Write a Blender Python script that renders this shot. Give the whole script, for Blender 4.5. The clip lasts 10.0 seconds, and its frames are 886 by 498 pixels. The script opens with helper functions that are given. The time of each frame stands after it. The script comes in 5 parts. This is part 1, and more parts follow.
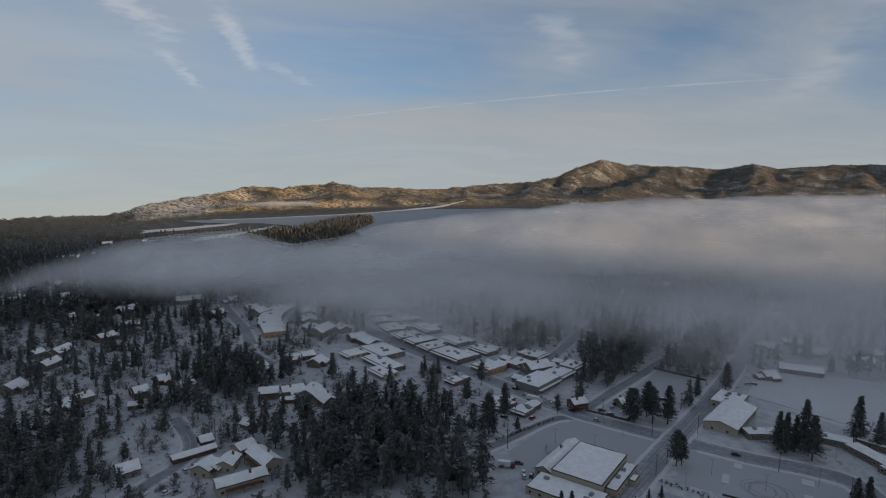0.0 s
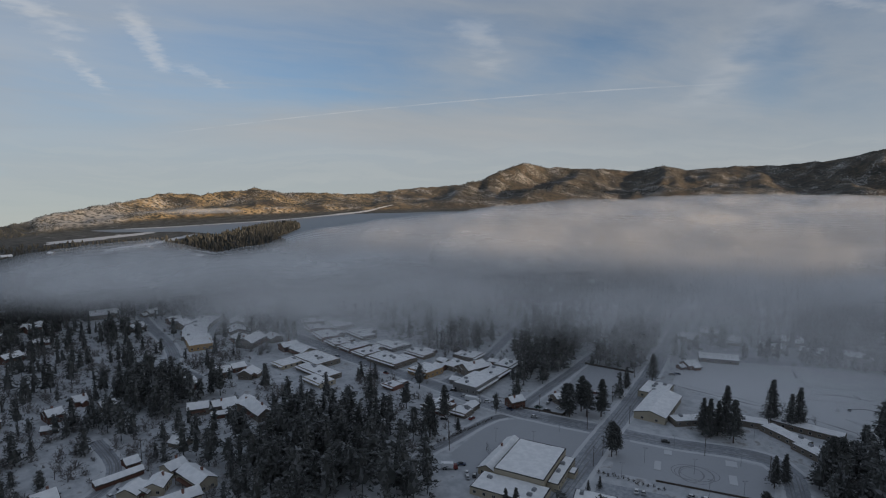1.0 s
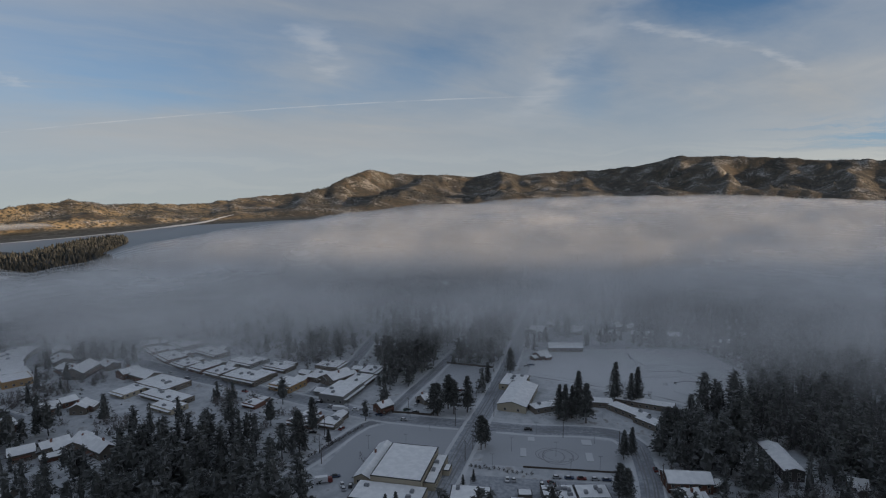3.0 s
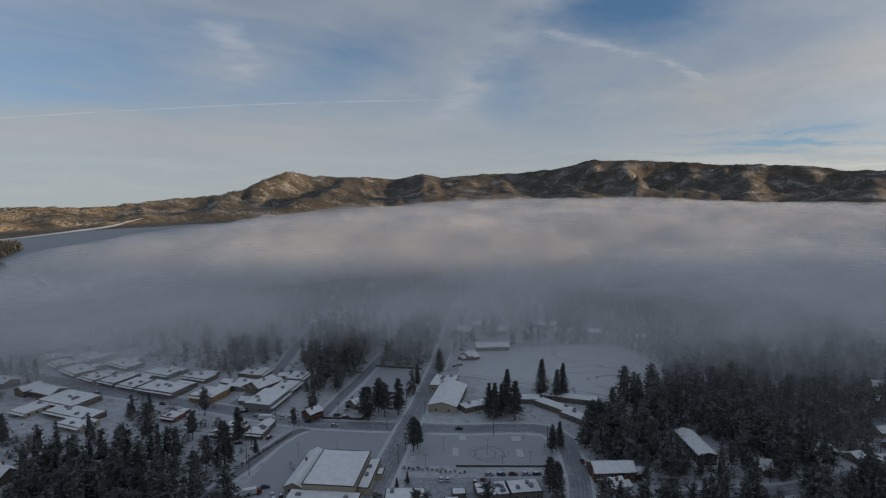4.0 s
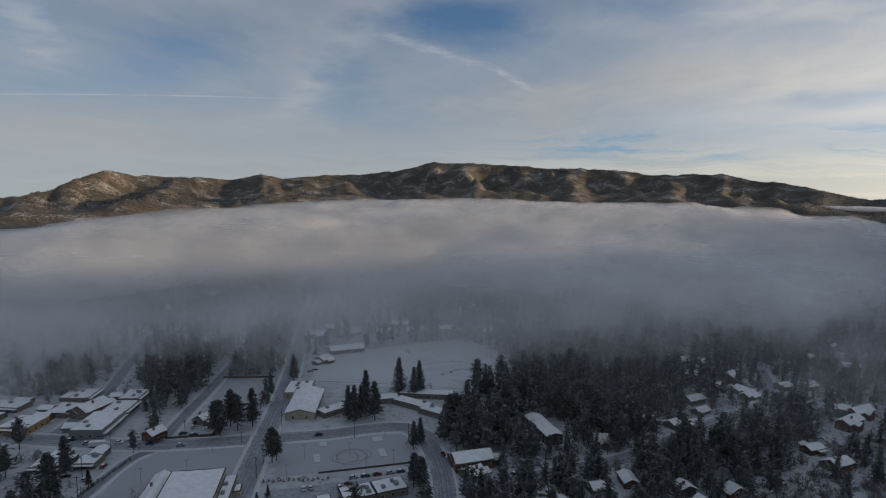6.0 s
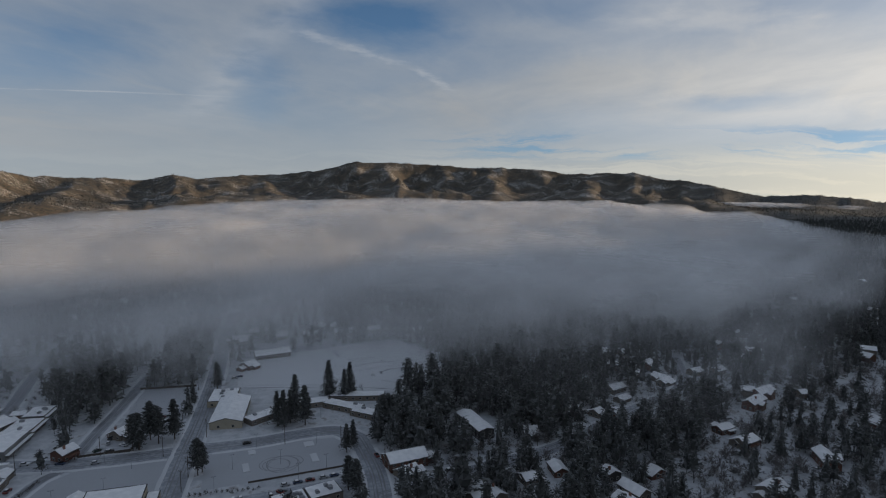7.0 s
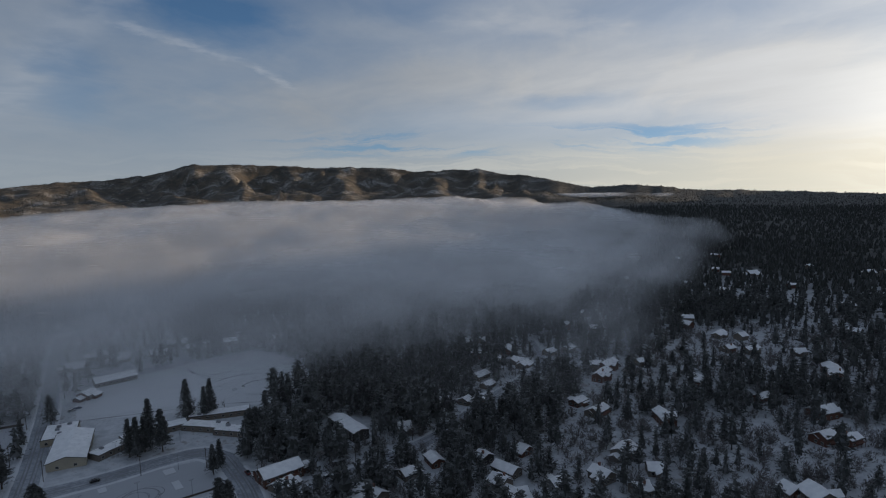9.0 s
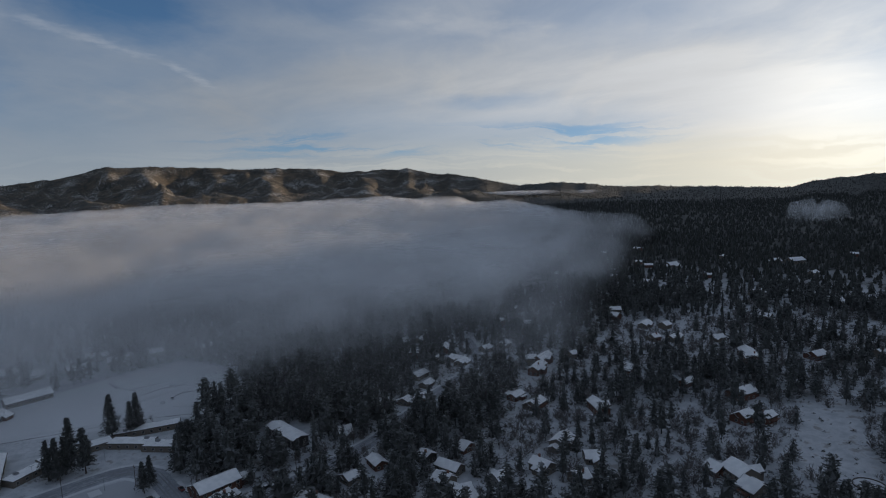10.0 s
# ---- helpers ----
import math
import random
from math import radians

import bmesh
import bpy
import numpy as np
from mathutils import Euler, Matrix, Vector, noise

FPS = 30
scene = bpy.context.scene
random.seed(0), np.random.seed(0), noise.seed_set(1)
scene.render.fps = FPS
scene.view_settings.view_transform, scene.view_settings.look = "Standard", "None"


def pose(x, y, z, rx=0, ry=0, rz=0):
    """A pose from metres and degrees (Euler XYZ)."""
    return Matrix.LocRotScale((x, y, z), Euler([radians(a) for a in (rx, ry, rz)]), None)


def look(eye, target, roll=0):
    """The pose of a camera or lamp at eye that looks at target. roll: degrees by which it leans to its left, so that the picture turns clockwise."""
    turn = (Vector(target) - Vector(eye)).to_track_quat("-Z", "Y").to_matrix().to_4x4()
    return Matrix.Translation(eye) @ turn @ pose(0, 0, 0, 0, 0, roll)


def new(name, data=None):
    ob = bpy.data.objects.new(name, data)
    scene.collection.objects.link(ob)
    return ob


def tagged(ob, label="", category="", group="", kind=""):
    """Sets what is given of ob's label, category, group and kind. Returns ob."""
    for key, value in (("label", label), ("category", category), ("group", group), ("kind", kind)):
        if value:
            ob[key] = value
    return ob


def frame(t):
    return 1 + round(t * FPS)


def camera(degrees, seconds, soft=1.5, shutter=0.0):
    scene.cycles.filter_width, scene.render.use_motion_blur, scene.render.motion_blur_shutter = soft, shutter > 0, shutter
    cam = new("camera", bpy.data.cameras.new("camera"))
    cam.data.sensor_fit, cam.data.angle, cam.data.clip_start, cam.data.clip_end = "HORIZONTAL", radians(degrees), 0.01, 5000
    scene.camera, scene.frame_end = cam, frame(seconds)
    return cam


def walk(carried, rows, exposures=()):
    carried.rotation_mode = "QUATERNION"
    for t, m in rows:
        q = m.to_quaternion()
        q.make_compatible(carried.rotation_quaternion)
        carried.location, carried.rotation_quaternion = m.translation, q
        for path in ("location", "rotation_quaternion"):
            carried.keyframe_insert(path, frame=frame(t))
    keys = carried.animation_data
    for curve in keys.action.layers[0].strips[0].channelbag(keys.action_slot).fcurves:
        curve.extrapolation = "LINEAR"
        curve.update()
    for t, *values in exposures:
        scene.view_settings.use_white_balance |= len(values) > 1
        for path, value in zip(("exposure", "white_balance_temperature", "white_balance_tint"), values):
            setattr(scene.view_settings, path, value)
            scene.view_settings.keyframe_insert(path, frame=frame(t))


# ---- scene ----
cam = camera(72.97, 10.0, soft=1.15)
# seconds, x, y, z, tilt, heading, lean
ROUTE = []
for line in """
0.0 0.0 0.0 140.0 81.61 36.82 0.71
0.5 -2.3 -1.2 139.7 81.84 33.31 0.51
1.0 -4.6 -2.2 139.4 82.05 29.74 0.27
1.5 -6.8 -3.1 139.1 82.24 26.11 0.05
2.0 -8.9 -4.0 138.8 82.42 22.45 -0.12
2.5 -11.0 -4.7 138.6 82.58 18.75 -0.20
3.0 -13.0 -5.3 138.4 82.71 15.02 -0.19
3.5 -15.0 -5.8 138.2 82.83 11.27 -0.10
4.0 -16.9 -6.2 138.1 82.94 7.52 0.05
4.5 -18.7 -6.5 137.9 83.02 3.76 0.22
5.0 -20.5 -6.7 137.8 83.09 0.00 0.39
5.5 -22.3 -6.8 137.7 83.14 -3.74 0.52
6.0 -24.0 -6.8 137.7 83.16 -7.47 0.57
6.5 -25.6 -6.7 137.6 83.18 -11.16 0.53
7.0 -27.2 -6.5 137.6 83.17 -14.82 0.36
7.5 -28.7 -6.1 137.6 83.14 -18.44 0.08
8.0 -30.2 -5.7 137.6 83.10 -22.00 -0.32
8.5 -31.6 -5.1 137.7 83.03 -25.51 -0.79
9.0 -32.9 -4.5 137.8 82.95 -28.95 -1.28
9.5 -34.2 -3.7 137.9 82.85 -32.31 -1.71
10.0 -35.4 -2.8 138.0 82.73 -35.59 -1.97
""".strip().splitlines():
    t, x, y, z, tilt, heading, lean = map(float, line.split())
    ROUTE.append((t, pose(x, y, z, tilt, 0, heading) @ pose(0, 0, 0, 0, 0, lean)))
walk(cam, ROUTE, exposures=[(0, 0.05, 6500, 10), (5, 0.05, 6500, 10), (7, -0.05, 6400, 10), (10, -0.28, 5980, 10)])

# ---------------------------------------------------------------- light
SUN_AZ, SUN_EL = radians(95), radians(7.0)
SUN_DIR = Vector((math.sin(SUN_AZ) * math.cos(SUN_EL), math.cos(SUN_AZ) * math.cos(SUN_EL), math.sin(SUN_EL)))
sun = new("sun", bpy.data.lights.new("sun", "SUN"))
sun.data.energy, sun.data.angle, sun.data.color = 5.0, radians(1.2), (1.0, 0.74, 0.48)
sun.matrix_world = look(SUN_DIR * 100, (0, 0, 0))


class Nodes:
    """Short ways to add and join shader nodes."""

    def __init__(self, tree):
        self.tree = tree
        tree.nodes.clear()

    def add(self, kind, ins=(), **props):
        n = self.tree.nodes.new(kind)
        for k, v in props.items():
            setattr(n, k, v)
        for k, v in dict(ins).items():
            if isinstance(v, bpy.types.NodeSocket):
                self.tree.links.new(v, n.inputs[k])
            else:
                n.inputs[k].default_value = v
        return n

    def math(self, op, a, b=0.0, c=0.0, clamp=False):
        return self.add("ShaderNodeMath", {0: a, 1: b, 2: c}, operation=op, use_clamp=clamp).outputs[0]

    def vec(self, op, a, b=(0, 0, 0)):
        n = self.add("ShaderNodeVectorMath", {0: a, 1: b}, operation=op)
        return n.outputs["Value"] if op in ("DOT_PRODUCT", "LENGTH", "DISTANCE") else n.outputs[0]

    def step(self, v, a, b, lo=0.0, hi=1.0):
        return self.add("ShaderNodeMapRange", {0: v, 1: a, 2: b, 3: lo, 4: hi}, interpolation_type="SMOOTHSTEP").outputs[0]

    def noise(self, vec, scale, detail=4.0, rough=0.55, warp=0.0):
        return self.add("ShaderNodeTexNoise", {"Vector": vec, "Scale": scale, "Detail": detail, "Roughness": rough, "Distortion": warp}).outputs[0]

    def mix(self, f, a, b):
        n = self.add("ShaderNodeMix", data_type="RGBA")
        for s, v in ((n.inputs[0], f), (n.inputs[6], a), (n.inputs[7], b)):
            if isinstance(v, bpy.types.NodeSocket):
                self.tree.links.new(v, s)
            else:
                s.default_value = (*v, 1) if isinstance(v, tuple) else v
        return n.outputs[2]

    def bump(self, h, strength, dist):
        return self.add("ShaderNodeBump", {"Height": h, "Strength": strength, "Distance": dist}).outputs[0]

    def surface(self, colour, rough=0.8, normal=None, metal=0.0, **more):
        ins = {"Base Color": colour if isinstance(colour, bpy.types.NodeSocket) else (*colour, 1), "Roughness": rough, "Metallic": metal, **more}
        if normal:
            ins["Normal"] = normal
        b = self.add("ShaderNodeBsdfPrincipled", ins)
        self.add("ShaderNodeOutputMaterial", {0: b.outputs[0]})
        return b


# sky: clear morning blue with thin high cloud, streaks and an old vapour trail
world = bpy.data.worlds.new("sky")
scene.world = world
world.use_nodes = True
n = Nodes(world.node_tree)
way = n.add("ShaderNodeTexCoord").outputs["Generated"]
xyz = n.add("ShaderNodeSeparateXYZ", {0: way})
LIFT = 0.10
up = n.math("ADD", xyz.outputs[2], LIFT)
lifted = n.add("ShaderNodeCombineXYZ", {0: xyz.outputs[0], 1: xyz.outputs[1], 2: n.math("MAXIMUM", up, 0.02)}).outputs[0]
sky = n.add("ShaderNodeTexSky", {0: lifted}, sky_type="NISHITA", sun_disc=False, sun_elevation=SUN_EL + 0.025, sun_rotation=SUN_AZ, altitude=2000.0, dust_density=0.6).outputs[0]
flat = n.add("ShaderNodeVectorMath", {0: lifted, 3: n.math("DIVIDE", 1.0, n.math("MAXIMUM", up, 0.03))}, operation="SCALE").outputs[0]
plan = n.vec("MULTIPLY", flat, (1, 1, 0))
near_sun = n.math("MAXIMUM", n.vec("DOT_PRODUCT", way, (math.sin(radians(71)), math.cos(radians(71)), 0.05)), 0.0)
glow_wide = n.math("POWER", near_sun, 5.0)
glow_tight = n.math("POWER", near_sun, 90.0)
warped = n.vec("ADD", plan, n.vec("MULTIPLY", n.add("ShaderNodeTexNoise", {"Vector": plan, "Scale": 0.5, "Detail": 3.0}).outputs[1], (1.2, 1.2, 0)))
veil = n.noise(n.vec("MULTIPLY", warped, (0.55, 0.30, 1)), 1.0, 7.0, 0.58)
veil = n.math("MULTIPLY_ADD", n.math("SUBTRACT", veil, 0.5), n.step(up, 0.09, 0.26, 0.12, 1.0), 0.5)
turned = n.add("ShaderNodeVectorRotate", {0: warped, "Angle": radians(35)}, rotation_type="Z_AXIS").outputs[0]
wisps = n.math("MULTIPLY", n.step(n.noise(n.vec("MULTIPLY", turned, (1.5, 0.3, 1)), 1.0, 8.0, 0.64), 0.44, 0.82), n.step(up, 0.10, 0.22))
# heading and height over the horizon in degrees, with the drift of the high wind in it
side = n.math("DEGREES", n.math("ARCTAN2", xyz.outputs[0], xyz.outputs[1]))
rise = n.math("DEGREES", n.math("ARCSINE", xyz.outputs[2]))
chart = n.add("ShaderNodeCombineXYZ", {0: side, 1: rise, 2: 0.0}).outputs[0]
drift = n.vec("SUBTRACT", n.add("ShaderNodeTexNoise", {"Vector": n.vec("MULTIPLY", chart, (0.05, 0.14, 1)), "Scale": 1.0, "Detail": 6.0, "Roughness": 0.6}).outputs[1], (0.5, 0.5, 0.5))
chart = n.vec("ADD", chart, n.vec("MULTIPLY", drift, (17.0, 6.0, 0)))


def sheet(total, at, size, share, tilt=0.0):
    """A broad thickening (or, below nought, a thin place) of the high cloud: heading and height of its middle, half its size, in degrees."""
    m = n.add("ShaderNodeMapping", {"Vector": chart, "Location": (*at, 0), "Rotation": (0, 0, radians(tilt)), "Scale": (*size, 1)}, vector_type="TEXTURE")
    return n.math("MULTIPLY_ADD", n.step(n.vec("LENGTH", m.outputs[0]), 1.25, 0.15), share, total)


cover = n.math("ADD", n.math("MULTIPLY", n.math("SUBTRACT", veil, 0.5), 1.0), n.math("MULTIPLY_ADD", wisps, 0.24, 0.55))
cover = sheet(cover, (-44, 9.5), (14, 5), -0.34)
cover = sheet(cover, (-17, 10), (9, 3.6), -0.30, 12)
cover = sheet(cover, (-73, -1.2), (7, 1.2), -0.45)
cover = sheet(cover, (-2, 8.5), (4.5, 4), -0.30, 35)
cover = sheet(cover, (9, 14), (10, 3.6), -0.52)
cover = sheet(cover, (5, 15), (9, 3), -0.15)
cover = sheet(cover, (-30, 12), (9, 3), -0.20)
cover = sheet(cover, (-71, 6.5), (10, 5), 0.22)
cover = sheet(cover, (-30, 3.6), (28, 2.8), 0.30)
cover = sheet(cover, (21, 7.4), (14, 3.4), 0.34, 10)
cover = sheet(cover, (42, 8.5), (20, 4.5), 0.40)
cover = sheet(cover, (63, 6), (14, 8), 0.45)
cover = sheet(cover, (40, 6.6), (6.5, 1.0), -0.34)
cover = sheet(cover, (25, 16), (12, 2.5), -0.30)
cover = n.math("ADD", cover, 0.0, clamp=True)
haze = n.math("MULTIPLY", n.step(rise, 8.0, -1.5), 0.72)
bars = n.noise(n.vec("MULTIPLY", chart, (0.07, 1.05, 1)), 1.0, 5.0, 0.55)
rifts = n.math("MULTIPLY", n.step(bars, 0.47, 0.63), n.math("MULTIPLY", n.step(rise, 1.2, 2.4), n.step(rise, 4.9, 3.4)))
rifts = n.math("MULTIPLY", rifts, n.math("MULTIPLY", n.step(side, 6.0, 24.0), n.step(side, 62.0, 48.0)))
haze = n.math("MULTIPLY", haze, n.math("SUBTRACT", 1.0, n.math("MULTIPLY", rifts, 0.8)))
cover = n.math("MULTIPLY", cover, n.math("SUBTRACT", 1.0, n.math("MULTIPLY", rifts, 0.8)))
cover = n.math("SUBTRACT", 1.0, n.math("MULTIPLY", n.math("SUBTRACT", 1.0, cover, clamp=True), n.math("SUBTRACT", 1.0, haze)))
streaks_low = n.math("MULTIPLY", n.math("MULTIPLY", n.step(bars, 0.56, 0.40), n.step(rise, 3.4, 0.6)), n.step(side, -5.0, 22.0, 0.12, 0.5))
blue = n.vec("MULTIPLY", sky, (0.60, 0.75, 0.90))
grey = n.mix(glow_wide, (0.365, 0.380, 0.392), n.mix(n.step(rise, 4.5, 0.0), (0.86, 0.83, 0.78), (1.0, 0.88, 0.66)))
grey = n.vec("MULTIPLY", grey, n.add("ShaderNodeCombineXYZ", {k: n.step(veil, 0.25, 0.75, 0.86, 1.10) for k in range(3)}).outputs[0])
grey = n.vec("ADD", grey, n.vec("MULTIPLY", n.add("ShaderNodeCombineXYZ", {0: glow_tight, 1: glow_tight, 2: glow_tight}).outputs[0], (0.42, 0.38, 0.30)))
TINT = 0.14
sky_rgb = n.vec("MULTIPLY", blue, (TINT, TINT, TINT))
both = n.mix(cover, sky_rgb, grey)
both = n.mix(streaks_low, both, n.mix(glow_wide, (0.50, 0.515, 0.49), (1.0, 0.9, 0.7)))


def streak(a, b, width, strength, ragged, both):
    """A cloud streak between two points of the high sheet, given as heading and height in degrees."""
    ends = []
    for az, el in (a, b):
        az, el = radians(az), radians(el)
        z = math.sin(el) + LIFT
        ends.append(Vector((math.sin(az) * math.cos(el) / z, math.cos(az) * math.cos(el) / z, 0)))
    along = ends[1] - ends[0]
    length = along.length
    along.normalize()
    across = Vector((-along.y, along.x, 0))
    width *= 0.82
    rel = n.vec("SUBTRACT", n.vec("ADD", plan, n.vec("MULTIPLY", n.vec("SUBTRACT", n.add("ShaderNodeTexNoise", {"Vector": plan, "Scale": 1.5 / max(width, 0.1), "Detail": 5.0}).outputs[1], (0.5, 0.5, 0.5)), (ragged, ragged, 0))), tuple(ends[0]))
    u = n.math("DIVIDE", n.vec("DOT_PRODUCT", rel, tuple(along)), length)
    v = n.math("ABSOLUTE", n.vec("DOT_PRODUCT", rel, tuple(across)))
    body = n.math("MULTIPLY", n.step(v, width, 0.0), n.math("MULTIPLY", n.step(u, -0.08, 0.12), n.step(u, 1.08, 0.85)))
    body = n.math("MULTIPLY", body, n.math("MULTIPLY", strength, n.step(n.noise(plan, 3.0, 5.0), 0.3, 0.6)))
    return n.mix(body, both, n.mix(glow_wide, (0.62, 0.62, 0.62), (1.0, 0.88, 0.7)))


both = streak((-53, 2.8), (-6, 6.9), 0.042, 0.28, 0.03, both)
both = streak((-57.5, 14), (-54, 7.5), 0.10, 0.36, 0.14, both)
both = streak((-66, 13.5), (-60.5, 9.6), 0.16, 0.34, 0.25, both)
both = streak((-61.4, 8.8), (-58.3, 5.6), 0.09, 0.34, 0.15, both)
both = streak((-53, 8.4), (-49, 6.4), 0.12, 0.22, 0.25, both)
both = streak((-27.6, 13), (-24.6, 8.6), 0.18, 0.22, 0.20, both)
both = streak((2.5, 17), (-7.5, 5.0), 0.26, 0.15, 0.12, both)
both = streak((1.5, 12.8), (11.2, 10.2), 0.10, 0.24, 0.16, both)
both = streak((12.2, 10.0), (15.6, 7.9), 0.075, 0.30, 0.12, both)
both = streak((30, 14), (46, 12), 0.3, 0.25, 0.4, both)
both = n.mix(n.math("MULTIPLY", n.step(up, 0.55, 0.90), 0.85), both, (0.192, 0.232, 0.298))
bg = n.add("ShaderNodeBackground", {0: both, 1: 1.0})
n.add("ShaderNodeOutputWorld", {0: bg.outputs[0]})

# ---------------------------------------------------------------- materials
MATS = {}


def material(name):
    m = bpy.data.materials.new(name)
    m.use_nodes = True
    MATS[name] = m
    return Nodes(m.node_tree)


def place(n):
    return n.add("ShaderNodeNewGeometry").outputs["Position"]


def simple(name, colour, rough=0.7, spread=0.25, scale=1.5, metal=0.0, bump=0.2, **more):
    """A painted or raw surface with blotches, grain and a little relief."""
    n = material(name)
    p = n.add("ShaderNodeTexCoord").outputs["Object"]
    big, fine = n.noise(p, scale * 0.3, 3.0), n.noise(p, scale * 6, 4.0)
    f = n.math("ADD", n.math("MULTIPLY", big, 0.6), n.math("MULTIPLY", fine, 0.4))
    lo, hi = tuple(c * (1 - spread) for c in colour), tuple(min(c * (1 + spread), 0.95) for c in colour)
    n.surface(n.mix(f, lo, hi), rough, n.bump(fine, bump, 0.03), metal, **more)


# snow on roofs and ledges
n = material("roof_snow")
p = place(n)
f = n.noise(p, 0.35, 5.0)
n.surface(n.mix(n.step(f, 0.35, 0.7), (0.76, 0.77, 0.79), (0.88, 0.885, 0.90)), 0.75, n.bump(n.noise(p, 1.6, 4.0), 0.5, 0.15))

# ground: patchy snow over withered grass and scrub, its colour lowered to stand for dimmer light; brown chaparral and
# pine on the hills
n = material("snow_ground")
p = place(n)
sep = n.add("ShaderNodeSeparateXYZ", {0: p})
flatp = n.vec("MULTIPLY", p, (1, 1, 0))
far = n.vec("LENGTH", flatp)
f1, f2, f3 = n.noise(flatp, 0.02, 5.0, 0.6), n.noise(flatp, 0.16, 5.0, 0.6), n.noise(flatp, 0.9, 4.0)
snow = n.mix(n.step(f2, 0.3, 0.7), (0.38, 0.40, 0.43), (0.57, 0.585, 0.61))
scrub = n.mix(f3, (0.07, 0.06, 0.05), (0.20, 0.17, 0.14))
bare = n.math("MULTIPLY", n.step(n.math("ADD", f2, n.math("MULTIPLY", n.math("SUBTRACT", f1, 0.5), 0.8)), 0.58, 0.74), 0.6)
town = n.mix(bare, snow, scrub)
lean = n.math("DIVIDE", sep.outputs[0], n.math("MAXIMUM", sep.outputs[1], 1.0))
g1 = n.noise(p, 0.035, 6.0, 0.62)
g2 = n.noise(n.vec("MULTIPLY", p, (1, 1, 0.4)), 0.055, 6.0, 0.72)
g3 = n.add("ShaderNodeTexVoronoi", {"Vector": p, "Scale": 0.10}).outputs[0]
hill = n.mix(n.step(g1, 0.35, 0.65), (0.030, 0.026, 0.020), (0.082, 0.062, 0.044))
# grass gold, stronger on left-hand hills to put their sunlight into the colour
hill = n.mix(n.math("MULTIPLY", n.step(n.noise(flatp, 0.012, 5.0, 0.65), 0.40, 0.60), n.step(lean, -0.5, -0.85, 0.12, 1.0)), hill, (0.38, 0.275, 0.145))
frosted = n.math("MULTIPLY", n.step(lean, -1.45, -1.75), 0.14)
g4 = n.noise(p, 0.13, 5.0, 0.75)
hill = n.mix(n.math("MULTIPLY", n.step(n.math("ADD", n.math("MULTIPLY", g4, 0.6), n.math("ADD", frosted, n.math("MULTIPLY", n.noise(flatp, 0.008, 3.0), 0.45))), 0.555, 0.61), 0.62), hill, (0.60, 0.58, 0.55))
hill = n.mix(n.math("MULTIPLY", n.step(g3, 0.60, 0.25), n.step(g1, 0.70, 0.48)), hill, (0.030, 0.034, 0.028))
wood = n.mix(n.step(g2, 0.40, 0.64), (0.022, 0.026, 0.024), (0.09, 0.09, 0.085))
wood = n.mix(n.math("MULTIPLY", n.step(n.noise(flatp, 0.03, 6.0, 0.7), 0.62, 0.72), 0.6), wood, (0.6, 0.62, 0.66))
# right-hand hills take the wood colour: forest, plus backlit shade put into colour
brown_slopes = n.math("MULTIPLY", n.step(lean, 0.92, 0.68), n.step(n.math("ADD", sep.outputs[1], n.math("MULTIPLY", f1, 150)), 560, 760))
outer = n.mix(n.math("MULTIPLY", n.step(sep.outputs[2], 2.0, 9.0), brown_slopes), wood, hill)
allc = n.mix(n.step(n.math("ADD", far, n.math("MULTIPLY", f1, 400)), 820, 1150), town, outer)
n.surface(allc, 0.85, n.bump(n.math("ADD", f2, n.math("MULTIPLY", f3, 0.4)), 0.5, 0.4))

# packed snow on streets and car parks, with darker wheel lines and slush
n = material("packed_snow")
p = place(n)
f1, f2, f3 = n.noise(p, 0.05, 4.0), n.noise(p, 0.5, 5.0, 0.65), n.noise(p, 4.0, 3.0)
c = n.mix(n.step(f2, 0.3, 0.7), (0.23, 0.25, 0.28), (0.41, 0.43, 0.47))
c = n.mix(n.math("MULTIPLY", n.step(f1, 0.48, 0.66), 0.5), c, (0.16, 0.17, 0.19))
n.surface(c, 0.65, n.bump(n.math("ADD", f2, n.math("MULTIPLY", f3, 0.3)), 0.4, 0.1))
simple("wheel_slush", (0.21, 0.215, 0.23), 0.55, 0.35, 0.4)
simple("lot_snow", (0.385, 0.40, 0.43), 0.75, 0.14, 0.12)
simple("drift_snow", (0.56, 0.575, 0.60), 0.8, 0.08, 0.3)
for nm, col in (("brown", (0.125, 0.060, 0.042)), ("tan", (0.175, 0.150, 0.125)), ("cream", (0.40, 0.355, 0.275)), ("grey", (0.20, 0.20, 0.20)),
                ("ochre", (0.36, 0.23, 0.11)), ("dark", (0.055, 0.050, 0.048)), ("brick", (0.20, 0.10, 0.075))):
    simple("wall_" + nm, col, 0.8, 0.22, 0.8)
simple("roof_felt", (0.055, 0.052, 0.052), 0.85, 0.3, 0.8)
simple("frame_paint", (0.42, 0.40, 0.37), 0.5, 0.12, 1.0)
simple("door_paint", (0.12, 0.075, 0.05), 0.55, 0.2, 1.0)
simple("bark", (0.075, 0.056, 0.044), 0.9, 0.4, 2.0, bump=0.6)
simple("pole_wood", (0.085, 0.070, 0.058), 0.85, 0.3, 2.0)
simple("metal_grey", (0.30, 0.31, 0.33), 0.45, 0.12, 1.0, 0.7)
simple("tyre_rubber", (0.02, 0.02, 0.02), 0.8, 0.2, 3.0)
simple("hedge_twig", (0.060, 0.052, 0.044), 0.9, 0.35, 1.0)
simple("bare_twig", (0.165, 0.155, 0.152), 0.9, 0.3, 1.0)
